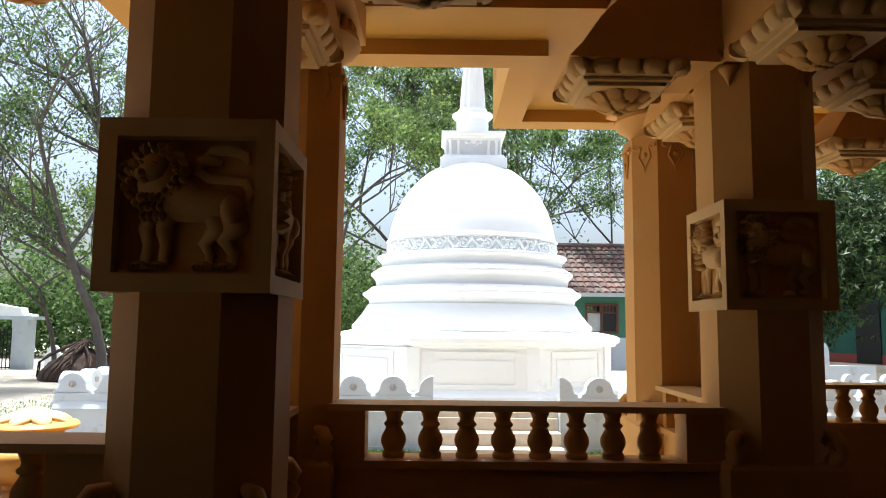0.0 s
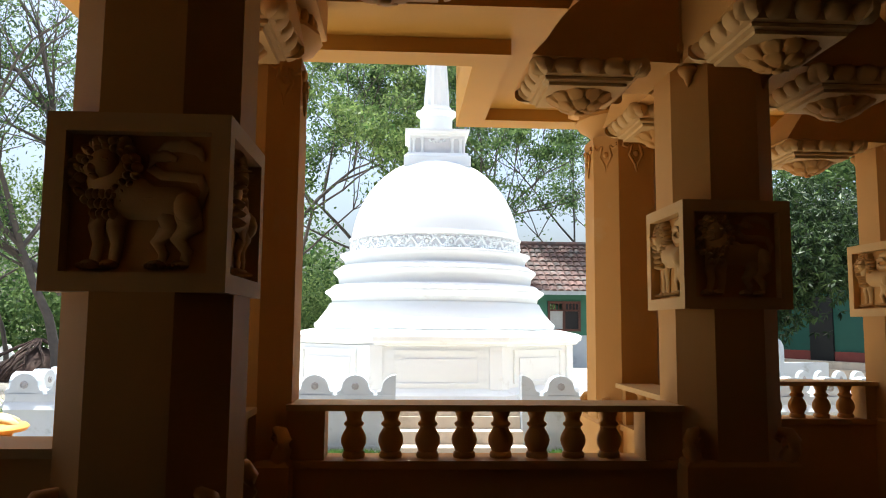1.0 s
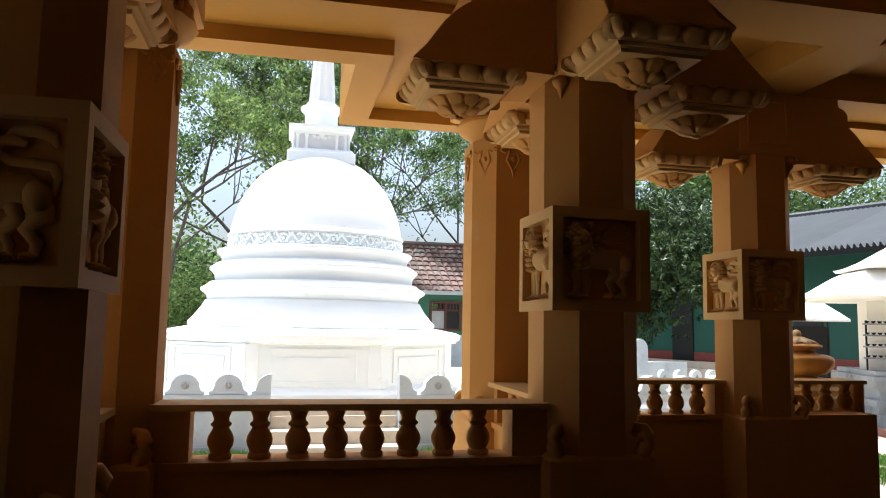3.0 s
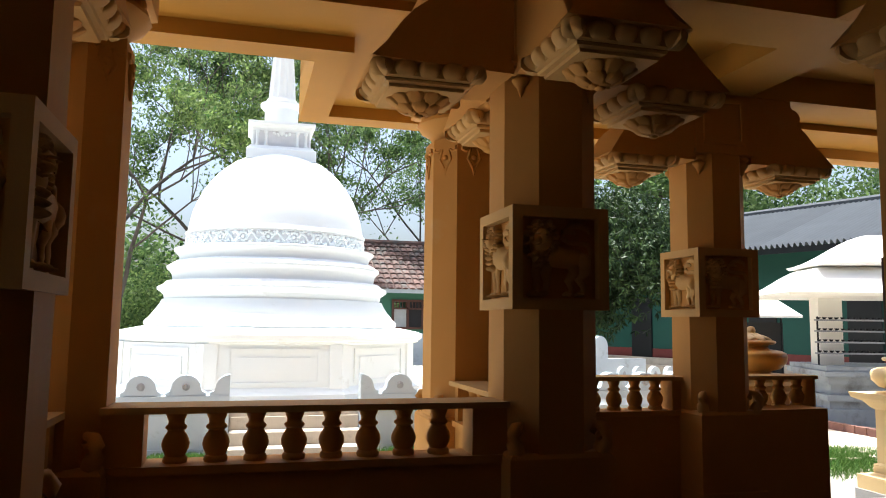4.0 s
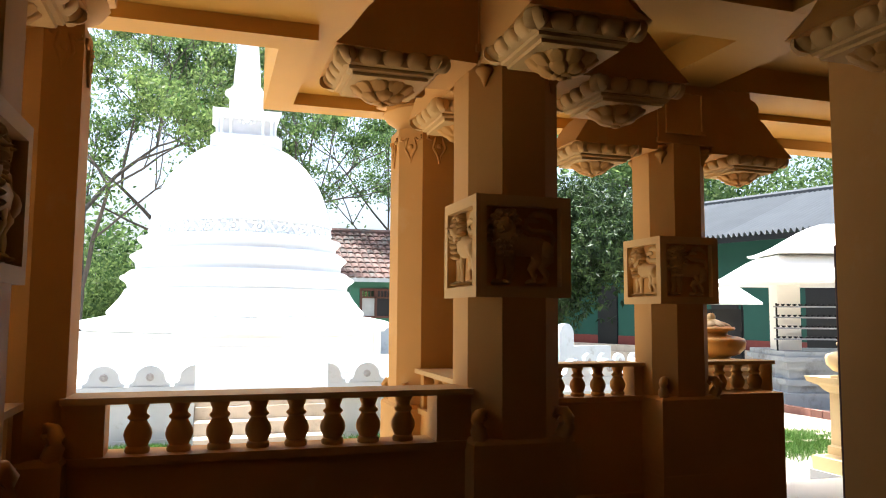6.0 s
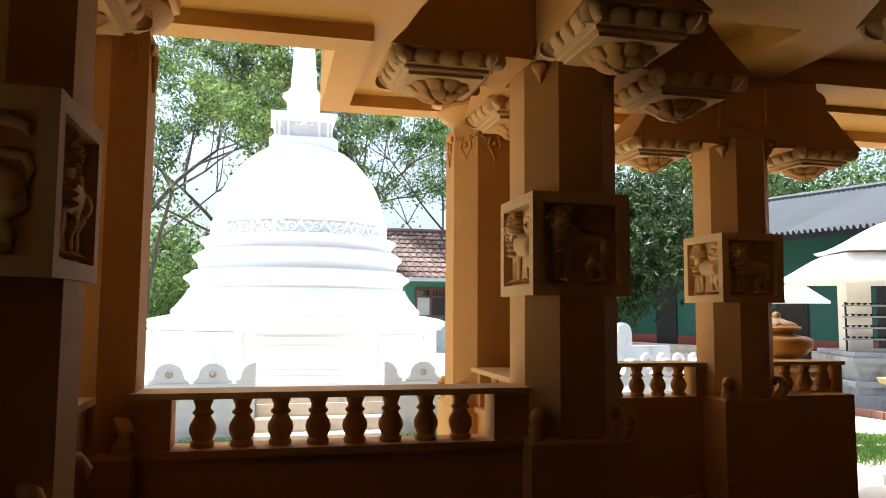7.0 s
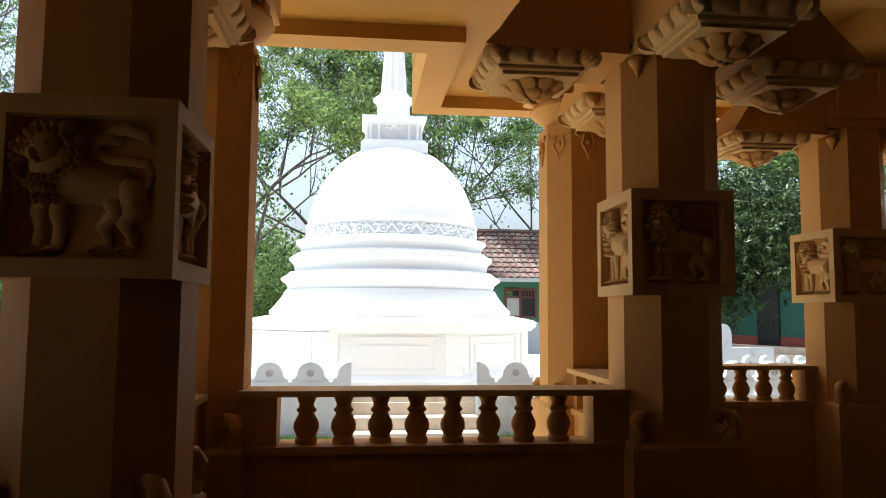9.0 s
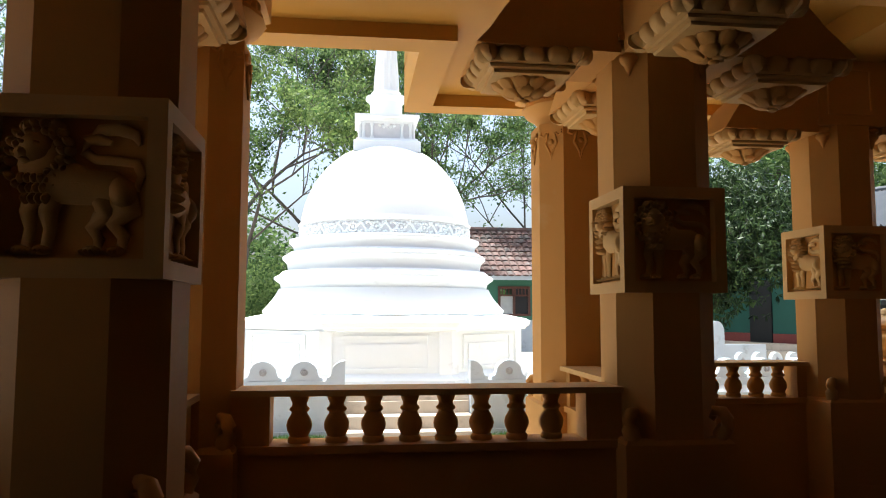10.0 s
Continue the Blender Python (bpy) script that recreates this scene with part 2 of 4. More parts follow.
def ceiling_fill(bm):
    # slab over everything
    box(bm, WEST - 1.5, EAVE_X[0], BACK - 0.3, EAVE_Y[0], 3.95, 4.25)
    box(bm, EAVE_X[0], EAVE_X[1], BACK - 0.3, EAVE_Y[1], 3.951, 4.251)
    box(bm, EAVE_X[1], EAST + 1.3, BACK - 0.3, EAVE_Y[2], 3.95, 4.25)
    # beams over the rows and columns
    h = 0.30
    for y in (-1.2, 0.9, ROW[0]):
        box(bm, WEST, EAST, y - h, y + h, Z_BEAM, 3.96)
    box(bm, COL[0] - h, EAST, ROW[1] - h, ROW[1] + h, Z_BEAM, 3.96)
    box(bm, COL[1] - h, EAST, ROW[2] - h, ROW[2] + h, Z_BEAM, 3.96)
    for x, y in ((COL[0], ROW[1]), (COL[1], ROW[2]), (COL[2], ROW[2]), (6.9, ROW[2]), (-3.6, ROW[0])):
        box(bm, x - h, x + h, BACK, y + h - 0.002, Z_BEAM + 0.002, 3.96)
    # soffit of the overhang
    box(bm, WEST - 1.5, COL[0] - h, ROW[0] + h, EAVE_Y[0] - 0.27, Z_SOFFIT, 3.96)
    box(bm, EAVE_X[0] + 0.27, COL[0] - h, EAVE_Y[0] - 0.27, EAVE_Y[1] - 0.27, Z_SOFFIT, 3.96)
    box(bm, COL[0] - h, EAVE_X[1] + 0.27, ROW[1] + h, EAVE_Y[1] - 0.27, Z_SOFFIT, 3.96)
    box(bm, EAVE_X[1] + 0.27, COL[1] - h, ROW[1] + h, EAVE_Y[2] - 0.27, Z_SOFFIT + 0.001, 3.96)
    box(bm, COL[1] - h, EAST + 1.3, ROW[2] + h, EAVE_Y[2] - 0.27, Z_SOFFIT, 3.96)


built("ceiling", ceiling_fill, SOFFIT, "ochre painted coffered ceiling with broad beams", "ceiling")


def lip_fill(bm):
    w = 0.27
    box(bm, WEST - 1.5, EAVE_X[0] + w, EAVE_Y[0] - w, EAVE_Y[0], Z_LIP, 3.98)
    box(bm, EAVE_X[0], EAVE_X[0] + w, EAVE_Y[0], EAVE_Y[1], Z_LIP, 3.98)
    box(bm, EAVE_X[0] + w, EAVE_X[1] + w, EAVE_Y[1] - w, EAVE_Y[1], Z_LIP, 3.98)
    box(bm, EAVE_X[1], EAVE_X[1] + w, EAVE_Y[1], EAVE_Y[2], Z_LIP, 3.98)
    box(bm, EAVE_X[1] + w, EAST + 1.3, EAVE_Y[2] - w, EAVE_Y[2], Z_LIP, 3.98)


built("trim", lip_fill, SOFFIT, "ochre painted dropped lip along the eaves", "trim")


# ---------------------------------------------------------------- pillars
def relief_bm():
    """A shallow carved lion that turns its maned head and lifts its tail, as one lump of plaster. Local x right, z up, -y out."""
    bm = bmesh.new()

    def b(u, v, ru, rv, d=0.05, a=0.0):
        blob(bm, (u, -d * 0.3, v), (ru, d, rv), Matrix.Rotation(radians(a), 4, "Y"))

    def limb(pts, radii):
        tube(bm, [(u, -0.012, v) for u, v in pts], radii, 8)

    limb([(-0.11, 0.035), (-0.04, 0.02), (0.04, 0.0), (0.12, 0.0), (0.185, -0.03)], [0.07, 0.085, 0.066, 0.066, 0.05])
    limb([(-0.07, -0.02), (-0.085, -0.09), (-0.075, -0.15), (-0.085, -0.215)], [0.05, 0.036, 0.024, 0.021])
    limb([(-0.125, -0.01), (-0.15, -0.09), (-0.14, -0.15), (-0.152, -0.215)], [0.045, 0.032, 0.022, 0.02])
    limb([(0.155, -0.02), (0.175, -0.085), (0.135, -0.13), (0.172, -0.175), (0.16, -0.215)], [0.062, 0.052, 0.032, 0.023, 0.021])
    limb([(0.10, -0.04), (0.105, -0.10), (0.065, -0.145), (0.09, -0.185), (0.08, -0.215)], [0.05, 0.042, 0.028, 0.021, 0.02])
    for u in (-0.10, -0.167, 0.145, 0.065):
        b(u, -0.222, 0.034, 0.018, 0.05)
        for k in (-1, 0, 1):
            b(u - 0.012 + 0.016 * k, -0.228, 0.009, 0.011, 0.075)
    # head, muzzle, brow, ears and crest
    b(-0.105, 0.075, 0.085, 0.10, 0.075)
    b(-0.125, 0.13, 0.06, 0.062, 0.11)
    b(-0.158, 0.108, 0.034, 0.03, 0.12)
    b(-0.15, 0.085, 0.024, 0.014, 0.11)
    b(-0.105, 0.14, 0.012, 0.01, 0.135)
    b(-0.155, 0.145, 0.012, 0.01, 0.135)
    b(-0.065, 0.205, 0.022, 0.036, 0.08, 15)
    b(-0.155, 0.205, 0.02, 0.03, 0.08, -15)
    # mane in rows of curls that run down the chest
    for row, (r, n) in enumerate(((0.075, 12), (0.10, 15), (0.125, 9))):
        for k in range(n):
            a = radians((-60, -70, 170)[row] + k * (22, 19, 16)[row])
            b(-0.115 + r * math.cos(a), 0.115 + r * 1.05 * math.sin(a), 0.015, 0.019, 0.09 - 0.01 * row, 35 * (-1) ** k)
    for k in range(12):
        b(-0.165 + 0.022 * (k % 4) + 0.008 * (k // 4), 0.025 - 0.035 * (k // 4), 0.013, 0.022, 0.095, 20)
    # ribs and haunch
    for k in range(3):
        limb([(0.0 + 0.03 * k, 0.05), (0.012 + 0.03 * k, 0.01), (0.005 + 0.03 * k, -0.04)], [0.006, 0.075 - 0.006 * k, 0.006])
    b(0.165, -0.02, 0.05, 0.06, 0.085, -20)
    # tail: up from the haunch, back over the body, and out in a leafy tuft
    limb([(0.205, -0.01), (0.225, 0.045), (0.205, 0.09), (0.14, 0.098), (0.07, 0.10), (0.03, 0.125), (0.035, 0.165), (0.075, 0.175), (0.12, 0.16)],
         [0.016, 0.018, 0.02, 0.019, 0.018, 0.02, 0.022, 0.026, 0.012])
    limb([(0.05, 0.17), (0.08, 0.205), (0.14, 0.212), (0.20, 0.19), (0.215, 0.155)], [0.014, 0.022, 0.026, 0.02, 0.008])
    for v in bm.verts:
        v.co.y *= 0.62
    return bm


RELIEF = mesh_of(relief_bm(), "carved_relief", PAINT_PALE, smooth=60)


def petal_bm():
    """A plump cushion-shaped lobe; its crown leans out (-y) and its foot tucks in."""
    bm = bmesh.new()
    rings = []
    for i in range(9):
        q = -1 + i / 4
        wide = math.sqrt(max(0.0, 1 - abs(q) ** 3.2))
        ring = []
        for j in range(8):
            a = math.pi * (0.5 + j / 7)
            ring.append((0.071 * q, 0.02 + (0.012 + 0.042 * wide) * math.cos(a) - 0.022 * wide * math.sin(a), 0.052 * (0.35 + 0.65 * wide) * math.sin(a)))
        rings.append(ring)
    loft(bm, rings)
    return bm


PETAL = mesh_of(petal_bm(), "petal", PAINT_PALE, smooth=80)


def lotus_bm():
    """A lotus flower that hangs face down: three rings of raised petals on a shallow dome."""
    bm = bmesh.new()
    R = 0.20
    dome = lambda r: -0.07 * (1 - (min(r, R) / R) ** 2.4)
    turned(bm, [(r, dome(r)) for r in (0.195, 0.18, 0.155, 0.13, 0.10, 0.07, 0.04, 0.01)], 24)
    for n, r0, r1, lift, shift in ((10, 0.115, 0.21, 0.0, 0.0), (6, 0.035, 0.15, 0.014, 0.4), (3, 0.0, 0.075, 0.02, 0.1)):
        for k in range(n):
            a0 = 2 * math.pi * (k + shift) / n
            rows = []
            for i in range(8):
                t = i / 7
                r = r0 + (r1 - r0) * t
                w = math.pi / n * 1.16 * (0.7 + 0.3 * t) * math.sqrt(1 - (0.99 * t) ** 4)
                row = []
                for j in range(9):
                    q = -1 + j / 4
                    rim = 0.006 * math.exp(-((abs(q) - 0.72) / 0.16) ** 2)
                    h = lift * (1 - t ** 6) + (0.018 * math.sqrt(max(0.0, 1 - q * q)) * (0.6 + 0.4 * t) + rim) * math.sqrt(1 - (0.97 * t) ** 8)
                    row.append(bm.verts.new((r * math.cos(a0 + q * w), r * math.sin(a0 + q * w), dome(r) - h)))
                rows.append(row)
            for u, v in zip(rows, rows[1:]):
                for j in range(8):
                    bm.faces.new((u[j], u[j + 1], v[j + 1], v[j]))
    blob(bm, (0, 0, -0.104), (0.032, 0.032, 0.016))
    return bm


LOTUS = mesh_of(lotus_bm(), "lotus_pendant", PAINT, smooth=70)


ARM = 0.845                            # reach of a bracket to its lotus


def bracket_bm():
    """An arm from the pillar head (local +x): a scrolled shoulder above and a flared lip below."""
    bm = bmesh.new()
    top = Z_BEAM - 0.003
    prof = [(0.302, 3.035), (1.17, 3.035), (1.205, 3.042), (1.185, 3.065), (1.135, 3.12), (1.095, 3.18), (1.055, 3.24), (1.005, 3.31), (0.94, 3.38), (0.875, 3.432), (0.84, 3.452),
            (0.835, 3.47), (0.87, 3.495), (0.877, 3.53), (0.86, 3.57), (0.825, 3.60), (0.785, 3.615), (0.77, 3.635), (0.77, top), (0.302, top)]
    flare = lambda v: 0.29 + 0.075 * max(0.0, (3.16 - v) / 0.125) ** 1.8
    loft(bm, [[(u, s * flare(v) * (1.0 if u > 0.31 else 0.29 / flare(v)), v) for u, v in prof] for s in (-1, 1)])
    return bm


BRACKET = mesh_of(bracket_bm(), "bracket", PAINT, smooth=35)


def steps_bm():
    bm = bmesh.new()
    sq = lambda h, z: [(ARM - h, -h, z), (ARM + h, -h, z), (ARM + h, h, z), (ARM - h, h, z)]
    loft(bm, [sq(h, z) for h, z in ((0.20, 2.90), (0.232, 2.902), (0.238, 2.918), (0.23, 2.922), (0.26, 2.93), (0.267, 2.945), (0.26, 2.95), (0.288, 2.958), (0.296, 2.976), (0.30, 2.99), (0.305, 3.036))])
    return bm


MOULD = mesh_of(steps_bm(), "stepped_moulding", PAINT_PALE)


def spur_bm():
    bm = bmesh.new()
    tube(bm, [(0.0, 0, 0.0), (0.035, 0, 0.06), (0.045, 0, 0.11), (0.02, 0, 0.15), (-0.03, 0, 0.155), (-0.045, 0, 0.12), (-0.02, 0, 0.105)],
         [0.05, 0.05, 0.042, 0.036, 0.03, 0.026, 0.02], 8)
    return bm


SPUR = mesh_of(spur_bm(), "corner_spur", PAINT, smooth=70)


def pedestal_bm():
    bm = bmesh.new()
    h = 0.335
    sq = lambda k, z: [(-k, -k, z), (k, -k, z), (k, k, z), (-k, k, z)]
    loft(bm, [sq(k, z) for k, z in ((h + 0.004, FLOOR_Z), (h + 0.004, 0.0), (h, 0.01), (h, 0.69), (h - 0.015, 0.705), (h - 0.03, 0.72))])
    return bm


PEDESTAL = mesh_of(pedestal_bm(), "pedestal", PAINT, bevel=0.006)


def chamfered(h, f, z):
    """A square ring of half width h whose corners are cut back to flats of half width f."""
    return [(f, -h, z), (h, -f, z), (h, f, z), (f, h, z), (-f, h, z), (-h, f, z), (-h, -f, z), (-f, -h, z)]


def shaft_mesh(z0, z1):
    bm = bmesh.new()
    loft(bm, [chamfered(OCT, 0.146, z0), chamfered(OCT, 0.146, z1)])
    return mesh_of(bm, "shaft", PAINT, bevel=0.006)


SHAFT_LOW, SHAFT_HIGH, SHAFT_FULL = shaft_mesh(0.70, 1.575), shaft_mesh(2.21, 3.10), shaft_mesh(0.70, 3.06)


def block_bm():
    """A square block with a framed, sunken panel in each side."""
    bm = bmesh.new()
    z0, z1, d, e = 1.575, 2.21, 0.06, 0.068
    core = BLOCK - d
    h = BLOCK
    for k in range(4):
        t = Matrix.Rotation(k * math.pi / 2, 3, "Z")
        new_bm = bmesh.new()
        # frame as four bars, each side running up to the next one round
        box(new_bm, -h, core, -h, -core, z1 - e, z1)
        box(new_bm, -h, core, -h, -core, z0, z0 + e)
        box(new_bm, -h, -h + e, -h, -core, z0 + e, z1 - e)
        box(new_bm, h - e, core, -h, -core, z0 + e, z1 - e)
        for v in new_bm.verts:
            v.co = t @ v.co
        me = bpy.data.meshes.new("tmp")
        new_bm.to_mesh(me)
        new_bm.free()
        bm.from_mesh(me)
        bpy.data.meshes.remove(me)
    return bm


LIONBLOCK = mesh_of(block_bm(), "carved_block", PAINT_PALE)
bm = bmesh.new()
box(bm, -0.26, 0.26, -0.26, 0.26, 1.577, 2.208)
SUNK = mesh_of(bm, "sunk_panel", PAINT)


def head_bm():
    bm = bmesh.new()
    h = 0.30
    box(bm, -h, h, -h, h, 3.10, Z_BEAM - 0.004)
    for s in (-1, 1):
        box(bm, -h - 0.02, h + 0.02, s * h - 0.02, s * h + 0.02, 3.105, 3.15)
    for s in (-1, 1):
        for x0, x1, z0, z1 in ((-0.22, 0.22, 3.60, 3.64), (-0.22, 0.22, 3.20, 3.24), (-0.22, -0.18, 3.24, 3.60), (0.18, 0.22, 3.24, 3.60)):
            box(bm, x0, x1, min(s * h, s * (h + 0.02)), max(s * h, s * (h + 0.02)), z0, z1)
    return bm


HEAD = mesh_of(head_bm(), "head_block", PAINT)


def drop_bm():
    bm = bmesh.new()
    turned(bm, [(0.004, -0.19), (0.016, -0.165), (0.028, -0.13), (0.05, -0.105), (0.058, -0.085), (0.05, -0.068), (0.034, -0.06), (0.034, -0.05), (0.06, -0.038), (0.064, -0.018), (0.045, 0.0)], 12)
    return bm


DROP = mesh_of(drop_bm(), "corner_drop", PAINT, smooth=60)


def lion_pillar(x, y, label, arms=(0, 1, 2, 3)):
    p = thing("pillar", pose(x, y, 0), label, "pillar", "pavilion pillars")
    piece("pedestal", PEDESTAL, p)
    piece("shaft", SHAFT_LOW, p)
    blk = piece("carved_block", LIONBLOCK, p)
    piece("sunk_panel", SUNK, blk)
    piece("shaft", SHAFT_HIGH, p)
    piece("head_block", HEAD, p)
    for k in range(4):
        t = pose(0, 0, 0, 0, 0, 90 * k)
        piece("carved_relief", RELIEF, blk, t @ pose(0, -(BLOCK - 0.06), 1.895))
        piece("corner_spur", SPUR, p, t @ pose(0.27, 0.27, 0.72, 0, 0, 45))
        piece("corner_drop", DROP, p, t @ pose(0.235, 0.235, 3.10))
        if k not in arms:
            continue
        br = piece("bracket", BRACKET, p, t)
        piece("stepped_moulding", MOULD, br)
        piece("lotus_pendant", LOTUS, br, pose(ARM, 0, 2.903))
        for s in range(4):
            for j in range(5):
                piece("petal", PETAL, br, pose(ARM, 0, 3.002) @ pose(0, 0, 0, 0, 0, 90 * s) @ pose(-0.292 + 0.146 * j, -0.305, 0))
    return p


def ornament_bm():
    """Curling drop ornament that hangs on a shaft's face; local x right, z up, -y out."""
    bm = bmesh.new()
    for s in (-1, 1):
        pts = [(s * 0.10, 0.0), (s * 0.105, -0.03), (s * 0.07, -0.045), (s * 0.045, -0.02), (s * 0.03, -0.02), (s * 0.045, -0.07), (s * 0.055, -0.11), (s * 0.03, -0.15), (s * 0.01, -0.19), (0, -0.25)]
        tube(bm, [(u, -0.008, v) for u, v in pts], [0.012, 0.013, 0.012, 0.011, 0.012, 0.013, 0.013, 0.012, 0.011, 0.006], 6)
    blob(bm, (0, -0.008, -0.095), (0.026, 0.022, 0.026))
    return bm


ORNAMENT = mesh_of(ornament_bm(), "hanging_ornament", PAINT, smooth=70)


def bell_bm():
    bm = bmesh.new()
    loft(bm, [ngon(16, r, z) for r, z in ((0.285, 3.03), (0.30, 3.05), (0.27, 3.07), (0.275, 3.10), (0.32, 3.15), (0.385, 3.19), (0.41, 3.225), (0.40, 3.255), (0.37, 3.27))])
    return bm


BELL = mesh_of(bell_bm(), "bell_capital", PAINT, smooth=40)


def flute_bm():
    bm = bmesh.new()
    turned(bm, [(0.35, 3.265), (0.35, 3.36)], 24)
    for k in range(28):
        a = 2 * math.pi * k / 28
        blob(bm, (0.355 * math.cos(a), 0.355 * math.sin(a), 3.31), (0.03, 0.03, 0.055), None, 8, 6)
    loft(bm, [[(-h, -h, z), (h, -h, z), (h, h, z), (-h, h, z)] for h, z in ((0.36, 3.355), (0.40, 3.38), (0.40, Z_SOFFIT - 0.003), (0.3, Z_BEAM - 0.003))])
    return bm


FLUTE = mesh_of(flute_bm(), "fluted_collar", PAINT, smooth=40)


def plain_pillar(x, y, label):
    p = thing("pillar", pose(x, y, 0), label, "pillar", "pavilion pillars")
    piece("pedestal", PEDESTAL, p)
    piece("shaft", SHAFT_FULL, p)
    piece("bell_capital", BELL, p)
    piece("fluted_collar", FLUTE, p)
    for k in range(8):
        piece("hanging_ornament", ORNAMENT, p, pose(0, 0, 0, 0, 0, 45 * k) @ pose(0, -OCT, 2.99))
    for k in range(4):
        piece("corner_spur", SPUR, p, pose(0, 0, 0, 0, 0, 90 * k) @ pose(0.27, 0.27, 0.72, 0, 0, 45))
    return p


lion_pillar(COL[0], ROW[0], "cream octagonal pillar with a square carved lion block, in shade")
lion_pillar(COL[1], ROW[1], "cream octagonal pillar with lion block between two balustrades")
lion_pillar(COL[2], ROW[2], "cream octagonal pillar with lion block by the doorway wall", (0, 2))
plain_pillar(COL[0], ROW[1], "dark shaded octagonal pillar with curling drop ornaments")
plain_pillar(COL[1] - 0.03, ROW[2], "sunlit ochre octagonal pillar with curling drop ornaments")


lion_pillar(COL[2], ROW[0], "cream octagonal pillar with lion block at the end of a wall", (2,))


def stub_fill(bm):
    box(bm, COL[2] - 0.305, COL[2] + 0.10, ROW[0] + OCT + 0.004, 3.955, -0.7, Z_BEAM + 0.006)
built("wall_stub", stub_fill, PAINT, "plain cream plastered wall end beside the doorway", "wall", bevel=0.012)


def door_leaf_fill(bm):
    box(bm, COL[2] - 0.28, COL[2] + 0.55, 3.959, 3.997, FLOOR_Z + 0.01, 1.95)
    for z0, z1 in ((FLOOR_Z + 0.12, 0.55), (0.68, 1.20), (1.32, 1.84)):
        box(bm, COL[2] - 0.18, COL[2] + 0.45, 3.997, 4.005, z0, z1)
built("door_1", door_leaf_fill, DARKWOOD, "dark wooden door leaf folded back against the wall end", "door")


# ---------------------------------------------------------------- low walls and balustrades
def baluster_bm():
    bm = bmesh.new()
    prof = [(0.062, 0.0), (0.066, 0.012), (0.062, 0.03), (0.052, 0.036), (0.058, 0.05), (0.070, 0.075), (0.074, 0.10), (0.069, 0.125),
            (0.056, 0.15), (0.046, 0.165), (0.044, 0.175), (0.055, 0.183), (0.058, 0.192), (0.054, 0.20), (0.044, 0.207), (0.042, 0.225), (0.050, 0.245), (0.056, 0.262), (0.056, 0.29)]
    turned(bm, prof, 18)
    return bm


BALUSTER = mesh_of(baluster_bm(), "baluster", PAINT, smooth=50)


def balustrade(x0, y0, x1, y1, post0, post1, n, label, first=None, step=None):
    """A low wall with a row of turned balusters and a flat handrail; along x or along y."""
    length = math.hypot(x1 - x0, y1 - y0)
    ang = math.degrees(math.atan2(y1 - y0, x1 - x0))
    m = pose(x0, y0, 0, 0, 0, ang)
    def wf(bm):
        prof = [(-0.13, FLOOR_Z), (-0.13, -0.2), (-0.11, -0.19), (-0.11, Z_SILL - 0.05), (-0.135, Z_SILL - 0.045), (-0.135, Z_SILL),
                (0.135, Z_SILL), (0.135, Z_SILL - 0.045), (0.11, Z_SILL - 0.05), (0.11, -0.7), (-0.1, -0.7)]
        loft(bm, [[(u, y, v) for y, v in prof] for u in (0, length)])
    bm = bmesh.new()
    wf(bm)
    w = tagged(part("wall_parapet", bm, PAINT, bevel=0.004), "low cream plastered parapet wall under a balustrade", "wall", "", "structure")
    w.matrix_basis = m
    p = thing("balustrade", m @ pose(0, 0, Z_SILL), label, "balustrade", "pavilion balustrades")
    bm = bmesh.new()
    box(bm, 0, length, -0.15, 0.15, Z_RAIL - Z_SILL - 0.036, Z_RAIL - Z_SILL)
    part("handrail", bm, PAINT_PALE, p, bevel=0.006)
    top = Z_RAIL - Z_SILL - 0.034
    for a, b in ((0, post0), (length - post1, length)):
        if b - a > 0.02:
            bm = bmesh.new()
            box(bm, a, b, -0.105, 0.105, 0, top)
            part("end_post", bm, PAINT, p, bevel=0.005)
    gap = (length - post0 - post1) / n if step is None else step
    f = post0 + gap / 2 if first is None else first
    for i in range(n):
        if f + gap * i < length - post1 * 0.5:
            piece("baluster", BALUSTER, p, pose(f + gap * i, 0, 0))
    return p


balustrade(-0.66, 4.50, 1.63, 4.50, 0.215, 0.22, 8, "cream balustrade with eight turned balusters, dark against the light", 0.375, 0.2155)
balustrade(COL[1] - 0.07, 4.88, COL[1] - 0.07, 6.00, 0.12, 0.12, 4, "short cream balustrade running between two pillars")
balustrade(2.20, 6.40, 4.06, 6.40, 0.12, 0.09, 8, "cream balustrade with turned balusters beside the mango tree", 0.14, 0.2155)
balustrade(4.68, 6.40, 5.58, 6.40, 0.05, 0.02, 4, "short cream balustrade ending at the doorway", 0.12, 0.2155)
def doorside_fill(bm):
    box(bm, COL[2] + 0.30, 5.40, ROW[2] - 0.333, ROW[2] + 0.0, -0.7, Z_SILL + 0.03)
built("wall_doorside", doorside_fill, PAINT, "thick cream parapet wall ending at the doorway", "wall", bevel=0.02)
balustrade(-1.26, 3.02, WEST, 3.02, 0.24, 0.2, 6, "cream balustrade in front of a potted finial")
balustrade(COL[0], 3.34, COL[0], 4.24, 0.1, 0.1, 3, "short cream balustrade running back between two pillars")


# ---------------------------------------------------------------- stupa
SX, SY = 0.571, 13.6
TERRACE = 0.33


# grey put into the recessed ground's colour so the white carving stands out
RELIEF_GROUND = mat("grey_relief_ground", (0.70, 0.71, 0.72), 0.85, (0.56, 0.58, 0.59), 6.0, 0.9, 60, 0.3)


